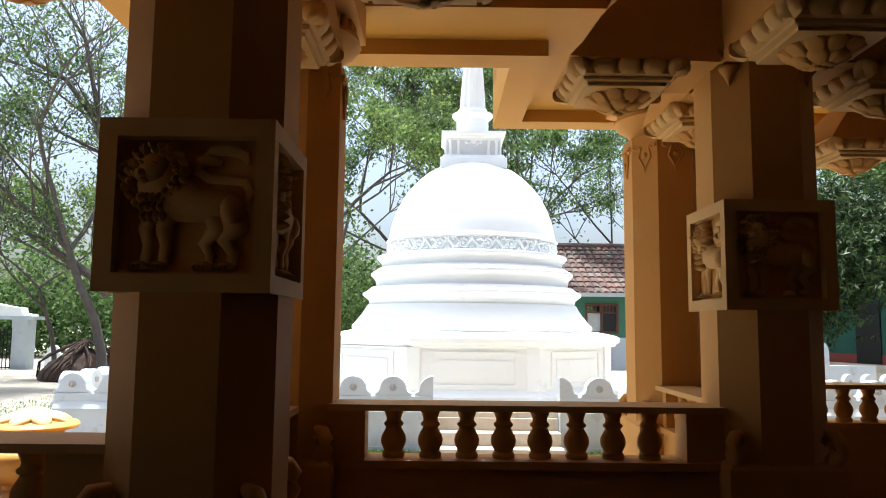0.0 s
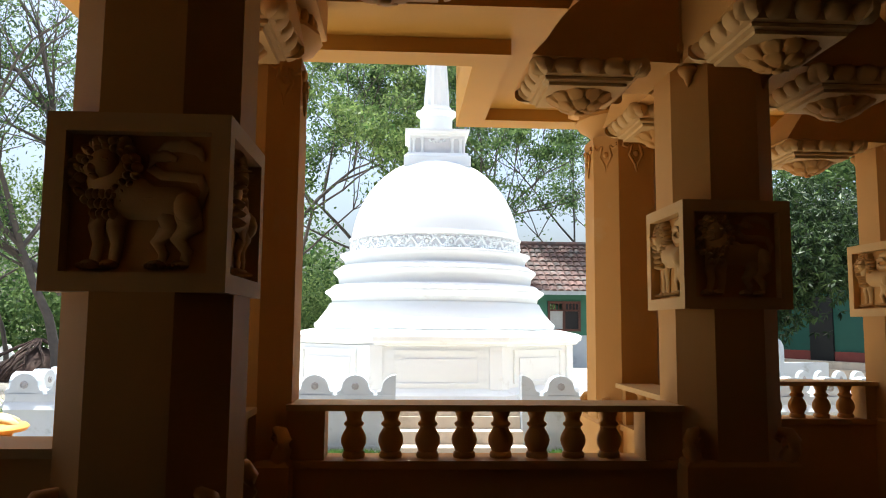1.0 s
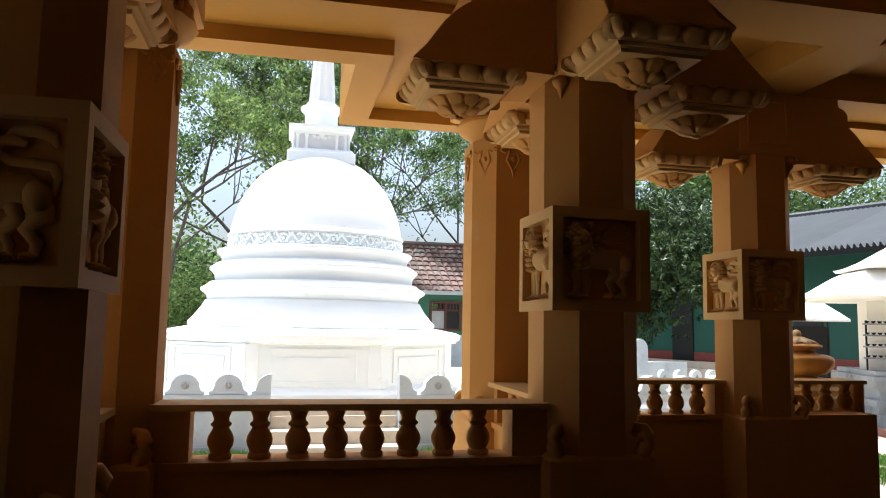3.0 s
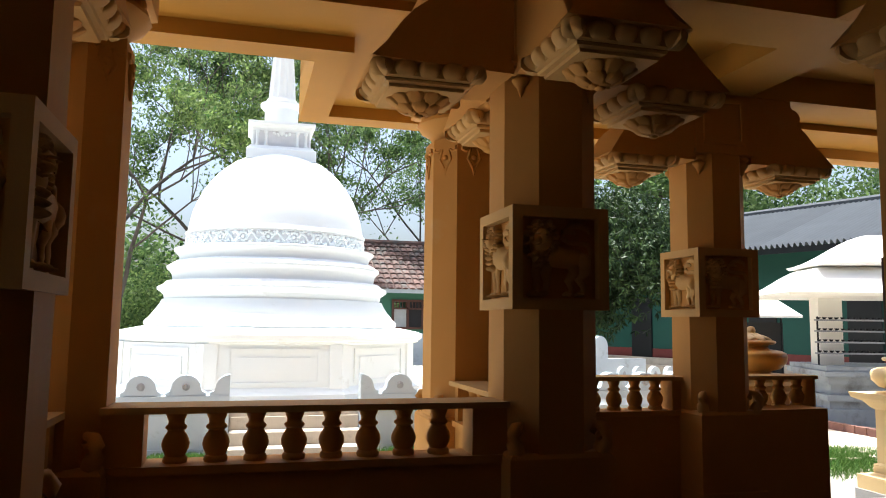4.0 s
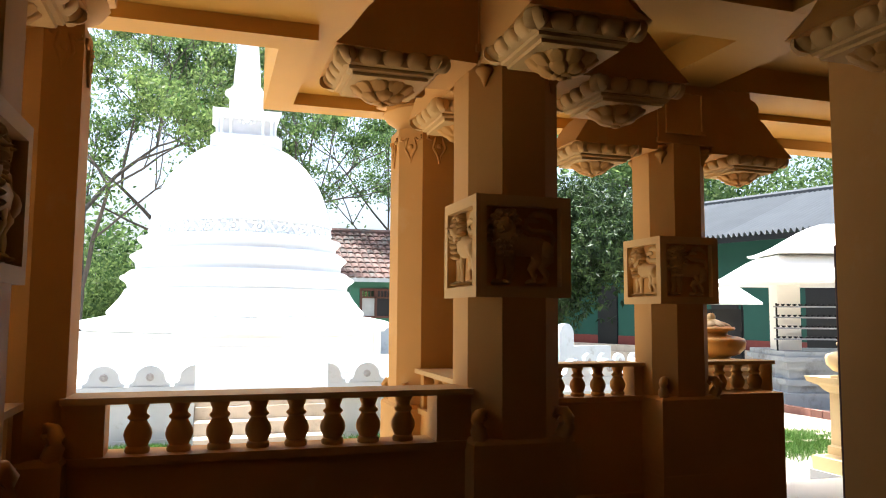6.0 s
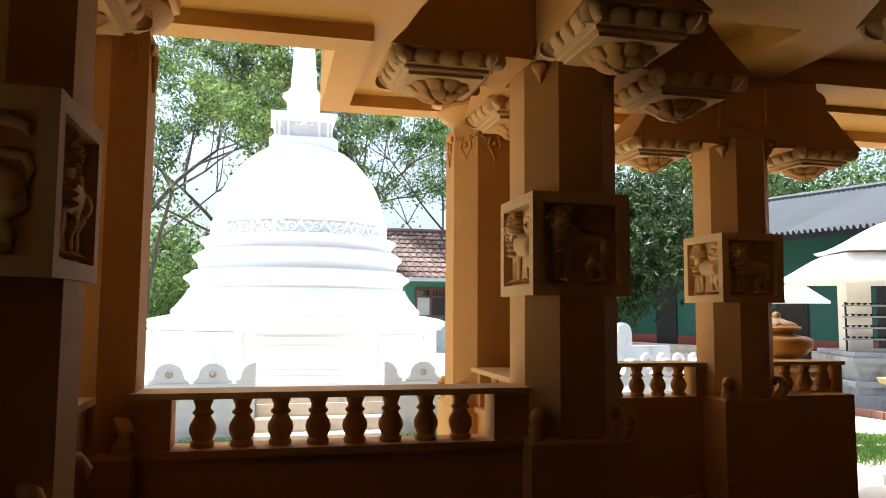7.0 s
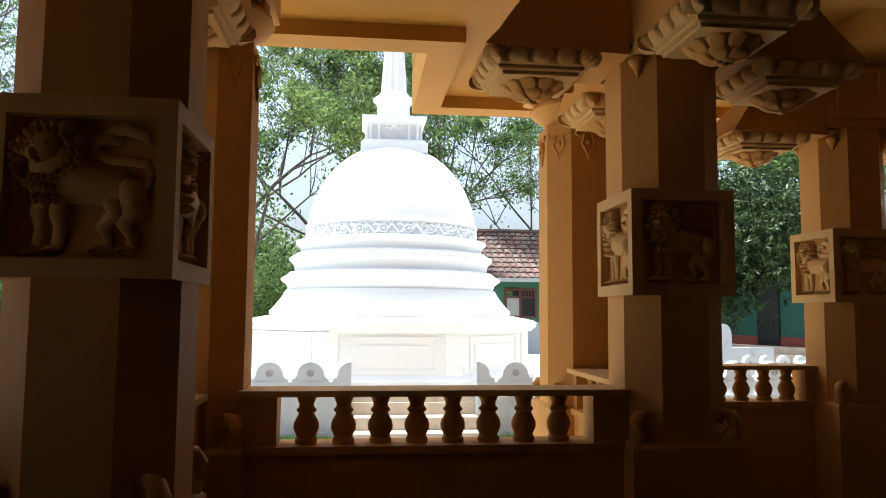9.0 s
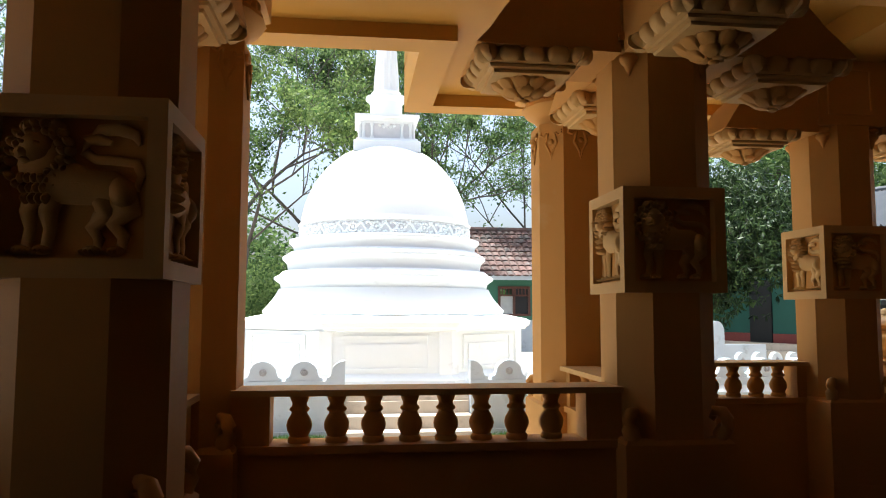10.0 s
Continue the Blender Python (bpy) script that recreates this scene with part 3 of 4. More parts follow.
def stupa():
    s = thing("stupa", pose(SX, SY, TERRACE), "white limewashed bell-shaped stupa on an octagonal base", "stupa")
    z = lambda v: v - TERRACE
    bm = bmesh.new()
    A = 2.36
    loft(bm, [ngon(8, a, z(v)) for a, v in ((A + 0.14, TERRACE), (A + 0.14, 0.42), (A + 0.07, 0.46), (A, 0.52), (A, 1.15))])
    base = part("octagonal_base", bm, LIME, s, bevel=0.01)
    base.location.x = -0.07
    bm = bmesh.new()
    loft(bm, [ngon(8, a, z(v)) for a, v in ((A, 1.15), (A + 0.04, 1.16), (A + 0.05, 1.19), (A + 0.10, 1.22), (A + 0.12, 1.29), (A + 0.05, 1.33), (2.1, 1.395))])
    part("base_cornice", bm, LIME, s, bevel=0.006)
    side = A * math.tan(math.pi / 8)
    bm = bmesh.new()
    w, h0, h1 = side - 0.32, 0.60, 1.06
    for x0, x1, a, b in ((-w, w, h1, h1 + 0.03), (-w, w, h0 - 0.03, h0), (-w, -w + 0.03, h0, h1), (w - 0.03, w, h0, h1)):
        box(bm, x0, x1, -A - 0.025, -A + 0.01, z(a), z(b))
    w2 = w - 0.14
    box(bm, -w2, w2, -A - 0.02, -A + 0.01, z(h0 + 0.1), z(h1 - 0.1))
    frame_me = mesh_of(bm, "panel_frame", LIME, bevel=0.004)
    bm = bmesh.new()
    box(bm, side - 0.17, side + 0.012, -A - 0.035, -A + 0.01, z(0.50), z(1.155))
    pil_a = mesh_of(bm, "pilaster", LIME, bevel=0.004)
    bm = bmesh.new()
    box(bm, -side - 0.012, -side + 0.17, -A - 0.035, -A + 0.01, z(0.50), z(1.155))
    pil_b = mesh_of(bm, "pilaster", LIME, bevel=0.004)
    for k in range(8):
        t = pose(0, 0, 0, 0, 0, 45 * k)
        piece("panel_frame", frame_me, base, t)
        piece("pilaster", pil_a, base, t)
        piece("pilaster", pil_b, base, t)

    def ring(name, prof, n=96, mt=LIME, smooth=35):
        bm = bmesh.new()
        turned(bm, [(r, z(v)) for r, v in prof], n)
        return part(name, bm, mt, s, smooth=smooth)
    ring("lower_drum", [(2.14, 1.39), (2.17, 1.42), (2.17, 1.47), (2.10, 1.54), (1.99, 1.68), (1.94, 1.76), (1.90, 1.84)])
    ring("terrace_ring", [(1.86, 1.84), (1.88, 1.93), (1.93, 1.97), (1.985, 2.01), (1.985, 2.05), (1.90, 2.09), (1.84, 2.15)])
    ring("terrace_ring", [(1.74, 2.15), (1.76, 2.28), (1.80, 2.33), (1.845, 2.37), (1.845, 2.41), (1.77, 2.45), (1.70, 2.50)])
    ring("terrace_ring", [(1.64, 2.50), (1.66, 2.60), (1.70, 2.64), (1.735, 2.675), (1.735, 2.71), (1.66, 2.725), (1.58, 2.735)])
    band = ring("carved_band", mt=RELIEF_GROUND, prof=[(1.555, 2.72), (1.555, 2.74), (1.53, 2.75), (1.53, 2.93), (1.55, 2.94), (1.55, 2.965)])
    bm = bmesh.new()
    for k in range(9):
        a = 2 * math.pi * k / 9
        blob(bm, (0.05 * math.cos(a), -0.006, 0.05 * math.sin(a)), (0.02, 0.018, 0.02), None, 6, 5)
    blob(bm, (0, -0.006, 0), (0.022, 0.024, 0.022), None, 8, 6)
    ros = mesh_of(bm, "rosette", LIME, smooth=60)
    bm = bmesh.new()
    pts = [(-0.11 + 0.022 * i, -0.006, 0.045 * math.sin(i * 0.63)) for i in range(11)]
    tube(bm, pts, [0.017] * 11, 6)
    for i, (u, v) in enumerate(((-0.085, 0.055), (-0.05, 0.06), (0.03, -0.06), (0.06, -0.055), (-0.04, -0.05), (-0.075, -0.06), (0.07, 0.055), (0.035, 0.05), (0.1, -0.05), (0.1, 0.04))):
        blob(bm, (u, -0.006, v), (0.028, 0.016, 0.018), Matrix.Rotation(0.6 * (-1) ** i, 4, "Y"), 6, 5)
    scroll = mesh_of(bm, "leaf_scroll", LIME, smooth=60)
    for k in range(48):
        t = pose(0, 0, z(2.84), 0, 0, 360 / 48 * k)
        if k % 2:
            piece("rosette", ros, band, t @ pose(0, -1.53, 0) @ Matrix.Diagonal((1.35, 1.5, 1.45, 1)))
        else:
            piece("leaf_scroll", scroll, band, t @ pose(0, -1.53, 0) @ Matrix.Diagonal((1.15, 1.5, 1.4, 1)))
    ring("dome", [(1.555, 2.966), (1.575, 2.98), (1.575, 3.0), (1.54, 3.015), (1.53, 3.06), (1.505, 3.20), (1.465, 3.37), (1.40, 3.55), (1.32, 3.72), (1.22, 3.88),
                  (1.10, 4.03), (0.97, 4.16), (0.82, 4.28), (0.66, 4.37), (0.5, 4.44)], smooth=60)
    bm = bmesh.new()
    sq = lambda h, v: [(-h, -h, z(v)), (h, -h, z(v)), (h, h, z(v)), (-h, h, z(v))]
    loft(bm, [sq(h, v) for h, v in ((0.60, 4.30), (0.60, 4.48), (0.56, 4.51), (0.54, 4.55))])
    part("harmika_plinth", bm, LIME, s, bevel=0.008)
    bm = bmesh.new()
    loft(bm, [sq(h, v) for h, v in ((0.47, 4.55), (0.47, 4.83))])
    har = part("harmika", bm, RELIEF_GROUND, s)
    bm = bmesh.new()
    loft(bm, [sq(h, v) for h, v in ((0.49, 4.83), (0.50, 4.87), (0.53, 4.89), (0.54, 4.92), (0.58, 4.94), (0.58, 4.98), (0.40, 5.01))])
    part("harmika_cornice", bm, LIME, s, bevel=0.005)
    bm = bmesh.new()
    turned(bm, [(0.03, z(4.555)), (0.032, z(4.58)), (0.024, z(4.60)), (0.024, z(4.78)), (0.036, z(4.80)), (0.036, z(4.829))], 10)
    colo = mesh_of(bm, "colonnette", LIME, smooth=40)
    bm = bmesh.new()
    for i in range(-2, 3):
        for j in (-1, 1):
            blob(bm, (i * 0.065, -0.475, z(4.82) + j * 0.05 * (1 if i % 2 else 0.6)), (0.026, 0.02, 0.035), Matrix.Rotation(0.5 * i, 4, "Y"), 8, 6)
    blob(bm, (0, -0.475, z(4.82)), (0.06, 0.02, 0.06))
    panel = mesh_of(bm, "carved_panel", LIME, smooth=60)
    for k in range(4):
        t = pose(0, 0, 0, 0, 0, 90 * k)
        piece("carved_panel", panel, har, t)
        for x in (-0.42, -0.27, 0.27, 0.42):
            piece("colonnette", colo, har, t @ pose(x, -0.485, 0))
    ring("spire_drum", [(0.33, 5.0), (0.33, 5.05), (0.30, 5.06), (0.30, 5.32), (0.32, 5.33), (0.38, 5.39), (0.38, 5.43), (0.30, 5.46), (0.27, 5.52)], 40)
    bm = bmesh.new()
    n = 24
    rings = []
    for r, v in ((0.25, 5.52), (0.235, 5.8), (0.20, 6.25), (0.13, 7.2), (0.05, 8.2), (0.01, 8.5)):
        rings.append([((r * (1.0 if i % 2 else 0.88)) * math.cos(2 * math.pi * i / n), (r * (1.0 if i % 2 else 0.88)) * math.sin(2 * math.pi * i / n), z(v)) for i in range(n)])
    loft(bm, rings)
    part("spire", bm, LIME, s)


stupa()


def terrace_fill(bm):
    box(bm, -4.95, 6.45, 10.05, 20.0, GROUND - 0.1, TERRACE)
built("terrace", terrace_fill, STEP, "raised worn cement terrace round the stupa", "terrace")


def scallop_mesh():
    bm = bmesh.new()
    half, d = 0.245, 0.10
    prof = [(-half, 0.0), (-half + 0.01, 0.04), (-half + 0.05, 0.055)]
    for k in range(9):
        a = math.pi - math.pi * k / 8
        prof.append((0.175 * math.cos(a), 0.095 + 0.165 * math.sin(a)))
    prof += [(half - 0.05, 0.055), (half - 0.01, 0.04), (half, 0.0)]
    loft(bm, [[(u, y, v) for u, v in prof] for y in (-d, d)])
    bmesh.ops.recalc_face_normals(bm, faces=bm.faces)
    return mesh_of(bm, "scallop", BLUEWASH, bevel=0.006)


SCALLOP = scallop_mesh()
bm = bmesh.new()
loft(bm, [[(r * math.cos(2 * math.pi * i / 8), y, r * math.sin(2 * math.pi * i / 8)) for i in range(8)] for r, y in ((0.05, 0.01), (0.05, -0.012), (0.036, -0.02), (0.034, -0.012), (0.022, -0.012), (0.018, -0.026))])
ROSETTE = mesh_of(bm, "wall_rosette", STONE)


def compound_wall(x0, y0, x1, y1, label, start=0.0):
    """A low wall with a sloped ledge and a row of scalloped crests; its outer face to the right of its way."""
    length = math.hypot(x1 - x0, y1 - y0)
    m = pose(x0, y0, GROUND, 0, 0, math.degrees(math.atan2(y1 - y0, x1 - x0)))
    w = thing("compound_wall", m, label, "wall", "walls round the stupa")
    bm = bmesh.new()
    box(bm, 0, length, -0.13, 0.13, 0, 0.55)
    box(bm, 0, length, -0.15, 0.15, 0, 0.10)
    part("wall_body", bm, BLUEWASH, w, bevel=0.006)
    bm = bmesh.new()
    loft(bm, [[(u, -a, v) , (u, -b, v2), (u, b, v2), (u, a, v)] for u, a, b, v, v2 in ((0, 0.17, 0.12, 0.55, 0.64), (length, 0.17, 0.12, 0.55, 0.64))])
    part("ledge", bm, BLUEWASH, w, bevel=0.005)
    bm = bmesh.new()
    box(bm, 0, length, -0.115, 0.115, 0.64, 0.745)
    part("crest_base", bm, BLUEWASH, w, bevel=0.004)
    u = start
    while u < length - 0.1:
        s = piece("scallop", SCALLOP, w, pose(u, 0, 0.745))
        piece("wall_rosette", ROSETTE, s, pose(0, -0.10, 0.115))
        piece("wall_rosette", ROSETTE, s, pose(0, 0.10, 0.115, 0, 0, 180))
        u += 0.527
    return w


def half_scallop(x, side):
    """The crest is cut off straight at the gateway."""
    bm = bmesh.new()
    prof = [(0.0, 0.0), (0.0, 0.26)] + [(0.175 * math.sin(math.pi / 2 * k / 5), 0.095 + 0.165 * math.cos(math.pi / 2 * k / 5)) for k in range(1, 6)] + [(0.195, 0.055), (0.235, 0.04), (0.245, 0)]
    loft(bm, [[(side * u, y, v) for u, v in prof] for y in (-0.10, 0.10)])
    return bm


left_wall = compound_wall(-5.05, 10.0, -0.09, 10.0, "pale blue low wall with scalloped crest before the stupa", 0.217)
right_wall = compound_wall(1.58, 10.0, 6.55, 10.0, "pale blue low wall with scalloped crest beside the steps", 0.527)
part("half_scallop", half_scallop(0, -1), BLUEWASH, left_wall).matrix_basis = pose(4.96, 0, 0.745)
part("half_scallop", half_scallop(0, 1), BLUEWASH, right_wall).matrix_basis = pose(0, 0, 0.745)
compound_wall(-5.05, 20.0, -5.05, 10.1, "pale blue low wall with scalloped crest, side of the terrace", 0.2)


def steps():
    s = thing("terrace_steps", pose(0.745, 10.0, GROUND), "worn cement steps up to the stupa terrace", "steps")
    for i, (y0, z1) in enumerate(((-0.55, 0.14), (-0.27, 0.30), (0.0, 0.46))):
        bm = bmesh.new()
        box(bm, -0.825, 0.825, y0, 0.4, 0.0 if i == 0 else z1 - 0.16, z1)
        part("step", bm, STEP, s, bevel=0.012)


steps()


# ---------------------------------------------------------------- finial pots on piers
def pot(p, z, k, m, knob=True):
    bm = bmesh.new()
    turned(bm, [(a * k, z + b * k) for a, b in ((0.20, 0), (0.20, 0.03), (0.30, 0.06), (0.365, 0.13), (0.375, 0.20), (0.36, 0.235), (0.30, 0.26), (0.19, 0.275), (0.17, 0.30), (0.19, 0.325), (0.25, 0.335), (0.262, 0.355), (0.25, 0.37), (0.15, 0.385))], 36)
    body = part("pot_body", bm, m, p, smooth=50)
    bm = bmesh.new()
    for i in range(8):
        a = 2 * math.pi * i / 8
        blob(bm, (0.13 * k * math.cos(a), 0.13 * k * math.sin(a), z + 0.40 * k), (0.10 * k, 0.062 * k, 0.030 * k), Matrix.Rotation(a, 4, "Z") @ Matrix.Rotation(0.30, 4, "Y"), 10, 6)
        blob(bm, (0.07 * k * math.cos(a + 0.4), 0.07 * k * math.sin(a + 0.4), z + 0.425 * k), (0.07 * k, 0.04 * k, 0.028 * k), Matrix.Rotation(a + 0.4, 4, "Z") @ Matrix.Rotation(0.4, 4, "Y"), 8, 6)
    turned(bm, [(0.15 * k, z + 0.385 * k), (0.10 * k, z + 0.43 * k), (0.05 * k, z + 0.455 * k)], 12)
    # sunlit look of petals and knob is put into this paler colour
    part("lotus_petals", bm, CREAMPOT, p, smooth=60)
    if not knob:
        return
    bm = bmesh.new()
    blob(bm, (0, 0, z + 0.485 * k), (0.05 * k, 0.05 * k, 0.05 * k), None, 12, 8)
    part("knob", bm, CREAMPOT, p, smooth=60)


def pier(x, y, half, top, label, k, m, neck=0.1, knob=True):
    p = thing("finial_pier", pose(x, y, ground_z(x, y)), label, "finial", "finials by the pavilion")
    sq = lambda h, z: [(-h, -h, z), (h, -h, z), (h, h, z), (-h, h, z)]
    bm = bmesh.new()
    loft(bm, [sq(half + neck, 0), sq(half + neck, 0.28)])
    part("stone_plinth", bm, STONE, p, "grey stone plinth", bevel=0.006)
    bm = bmesh.new()
    h = top - ground_z(x, y)
    loft(bm, [sq(half + neck - 0.02, 0.28), sq(half + neck - 0.02, 0.44), sq(half + 0.03, 0.47), sq(half + 0.03, 0.56), sq(half, 0.58), sq(half, h - 0.2), sq(half + 0.04, h - 0.17), sq(half + neck * 0.5, h - 0.11), sq(half + neck, h - 0.07), sq(half + neck + 0.02, h - 0.01), sq(half + 0.05, h)])
    part("pier_body", bm, CREAMPOT, p, bevel=0.006)
    pot(p, h, k, m, knob)
    return p


pier(5.38, 6.98, 0.26, 0.99, "ochre lotus pot finial on a cream pier beside the doorway", 0.95, OCHRE)
pier(7.38, 6.85, 0.26, 0.76, "cream pier with a pot finial and grey stone plinth", 1.08, CREAMPOT, 0.17)
pier(-2.47, 4.62, 0.26, 0.50, "ochre lotus pot finial on a pier beyond the balustrade", 0.98, OCHRE, knob=False)


# ---------------------------------------------------------------- buildings
def along(p, q):
    return math.degrees(math.atan2(q[1] - p[1], q[0] - p[0]))


def tile_hut():
    h = thing("tiled_hut", pose(4.3, 25.0, GROUND), "green walled hut with a weathered red tile roof", "house")
    bm = bmesh.new()
    box(bm, 0.3, 0.62, 0, 4, 0, 2.9)
    box(bm, 1.75, 6.5, 0, 4, 0, 2.9)
    box(bm, 0.62, 1.75, 0, 4, 0, 1.48)
    box(bm, 0.62, 1.75, 0, 4, 2.50, 2.9)
    part("wall", bm, GREENLIGHT, h)
    bm = bmesh.new()
    box(bm, 0.3, 6.5, -0.02, 0.0, 0, 1.35)
    part("dado", bm, BLUEWASH, h, "pale blue lower wall")
    w = thing_part("window", h)
    bm = bmesh.new()
    for a in ((0.62, 1.75, 2.42, 2.50), (0.62, 1.75, 1.48, 1.56), (0.62, 0.70, 1.56, 2.42), (1.67, 1.75, 1.56, 2.42), (1.14, 1.22, 1.56, 2.42), (0.70, 1.67, 2.16, 2.22)):
        box(bm, a[0], a[1], -0.06, 0.06, a[2], a[3])
    part("window_frame", bm, DARKWOOD, w)
    bm = bmesh.new()
    for i in range(8):
        box(bm, 0.76 + 0.115 * i, 0.79 + 0.115 * i, -0.02, 0.0, 2.22, 2.42)
    part("grille", bm, DARKWOOD, w)
    bm = bmesh.new()
    box(bm, 0.70, 1.14, 0.0, 0.02, 1.56, 2.16)
    part("pane", bm, GLASSY, w)
    bm = bmesh.new()
    box(bm, 1.22, 1.67, 0.0, 0.02, 1.56, 2.42)
    part("pane", bm, DARK, w)
    bm = bmesh.new()
    box(bm, -0.05, 6.7, -0.62, -0.58, 2.70, 2.86)
    part("fascia", bm, BLUEWASH, h)
    roof = thing_part("roof", h)
    bm = bmesh.new()
    box(bm, -0.05, 6.7, -0.6, 3.0, 0, 0.03)
    for v in bm.verts:
        v.co.z += 2.80 + (v.co.y + 0.6) * 0.56
    part("roof_deck", bm, DARKWOOD, roof)
    bm = bmesh.new()
    n = 6
    loft(bm, [[(0.11 * math.cos(math.pi * i / n), y, 0.05 * math.sin(math.pi * i / n) + dz) for i in range(n + 1)] + [(0, y, dz - 0.012)] for y, dz in ((0, 0.02), (0.36, 0.0))])
    tile = mesh_of(bm, "roof_tile", TILE, smooth=50)
    slope = math.degrees(math.atan(0.56))
    for r in range(10):
        for c in range(27):
            jx = random.uniform(-0.012, 0.012)
            piece("roof_tile", tile, roof, pose(-0.02 + 0.245 * c + jx, -0.66 + 0.34 * r, 2.82 + (0.34 * r - 0.06) * 0.56 + 0.03, slope - 3, random.uniform(-3, 3), random.uniform(-3, 3)))
    bm = bmesh.new()
    tube(bm, [(-0.05, 2.75, 4.75), (6.7, 2.75, 4.75)], [0.12, 0.12], 8)
    part("ridge", bm, TILE, roof)


def thing_part(name, parent):
    ob = new(name)
    ob.parent = parent
    return ob


tile_hut()


def long_building():
    p, q = (12.1, 25.5), (16.2, 13.2)
    L = math.hypot(q[0] - p[0], q[1] - p[1])
    b = thing("long_hall", pose(p[0], p[1], GROUND, 0, 0, along(p, q)), "long dark green hall with grey corrugated sheet roof", "building")
    bm = bmesh.new()
    box(bm, 0, L, 0.9, 6, 0.62, 4.4)
    part("wall", bm, GREENWALL, b)
    bm = bmesh.new()
    box(bm, 0, L, 0.88, 0.9, 0.62, 0.92)
    part("skirting", bm, REDBAND, b)
    bm = bmesh.new()
    box(bm, -0.2, L, 0.0, 6, 0, 0.4)
    box(bm, -0.2, L, 0.3, 6, 0.4, 0.62)
    part("veranda_step", bm, STEP, b, bevel=0.02)
    for u in (1.9, 6.6, 9.6):
        bm = bmesh.new()
        box(bm, u, u + 0.9, 0.84, 0.9, 0.62, 2.7)
        part("door", bm, DARK, b)
    roof = thing_part("roof", b)
    slope = 0.36
    bm = bmesh.new()
    pitch, n = 0.17, 6
    w, d = 6 * pitch, 5.15
    prof = [(i * pitch / n, 0.066 * math.cos(2 * math.pi * i / n)) for i in range(6 * n + 1)]
    loft(bm, [[(u, y, v + (0.012 if y == 0 else 0)) for u, v in prof] + [(u, y, v - 0.01 + (0.012 if y == 0 else 0)) for u, v in reversed(prof)] for y in (0, d + 0.12)])
    sheet = mesh_of(bm, "roof_sheet", ASBESTOS, smooth=60)
    a = math.degrees(math.atan(slope))
    for c in range(int(L / w) + 1):
        piece("roof_sheet", sheet, roof, pose(c * w - 0.3, -0.35, 3.95, a, 0, 0))
    bm = bmesh.new()
    tube(bm, [(-0.4, 4.62, 5.82), (L + 0.4, 4.62, 5.82)], [0.11, 0.11], 8)
    part("ridge", bm, ASBESTOS, roof)
    bm = bmesh.new()
    box(bm, -0.3, L + 0.4, -0.30, -0.26, 3.76, 3.92)
    part("fascia", bm, DARK, b)


long_building()


def lamp_kiosk():
    p, q = (8.75, 10.745), (9.68, 10.395)
    k = thing("lamp_house", pose(p[0], p[1], GROUND, 0, 0, along(p, q)), "white roofed oil lamp house on a stepped grey plinth", "shrine")
    # x along the front eave, y inward
    for i, (a, z0, z1) in enumerate(((1.04, 0.0, 0.28), (1.12, 0.28, 0.42), (1.06, 0.42, 0.52), (1.16, 0.52, 0.70), (1.10, 0.70, 0.84), (1.02, 0.84, 0.93), (1.06, 0.93, 1.02))):
        bm = bmesh.new()
        box(bm, a, 6.7 - a, a - 0.46, 3.4 - a, z0, z1)
        part("plinth_course", bm, GREYSTEP, k, bevel=0.012)
    for x, y in ((1.22, 1.25), (4.9, 1.25)):
        bm = bmesh.new()
        box(bm, x, x + 0.42, y, y + 0.42, 1.02, 2.3)
        part("post", bm, CANOPY, k, bevel=0.02)
    def roof(name, x0, y0, z0, rise, run, x1, y1):
        bm = bmesh.new()
        n = 10
        rings = []
        for i in range(n + 1):
            f = i / n
            h = z0 + rise * (0.2 * f + 0.8 * f * f * (3 - 2 * f))
            s = run * f
            d = min(run, (y1 - y0) / 2 - 0.06) * f
            rings.append([(x0 + s, y0 + d, h), (x1 - s, y0 + d, h), (x1 - s, y1 - d, h), (x0 + s, y1 - d, h)])
        rings = [[(x0 + 0.04, y0 + 0.04, z0 - 0.05), (x1 - 0.04, y0 + 0.04, z0 - 0.05), (x1 - 0.04, y1 - 0.04, z0 - 0.05), (x0 + 0.04, y1 - 0.04, z0 - 0.05)]] + rings
        loft(bm, rings)
        return part(name, bm, CANOPY, k, smooth=40)
    roof("lower_roof", 0.25, 0.0, 2.30, 0.52, 0.95, 6.6, 2.7)
    roof("upper_roof", 1.0, 0.50, 2.86, 0.56, 1.15, 5.9, 2.2)
    for i in range(4):
        bm = bmesh.new()
        z = 1.22 + 0.20 * i
        box(bm, 1.06, 5.6, 1.0 - 0.03, 1.0 + 0.06, z, z + 0.03)
        rack = part("lamp_shelf", bm, STEEL, k)
        bm = bmesh.new()
        turned(bm, [(0.016, 0.03), (0.034, 0.055), (0.034, 0.065)], 6)
        lamp = mesh_of(bm, "oil_lamp", BLACK)
        for j in range(38):
            piece("oil_lamp", lamp, rack, pose(1.12 + 0.105 * j, 1.015, z))
    for x in (1.1, 3.4, 5.5):
        bm = bmesh.new()
        box(bm, x, x + 0.025, 1.03, 1.06, 1.02, 1.9)
        part("rack_upright", bm, BLACK, k)


lamp_kiosk()


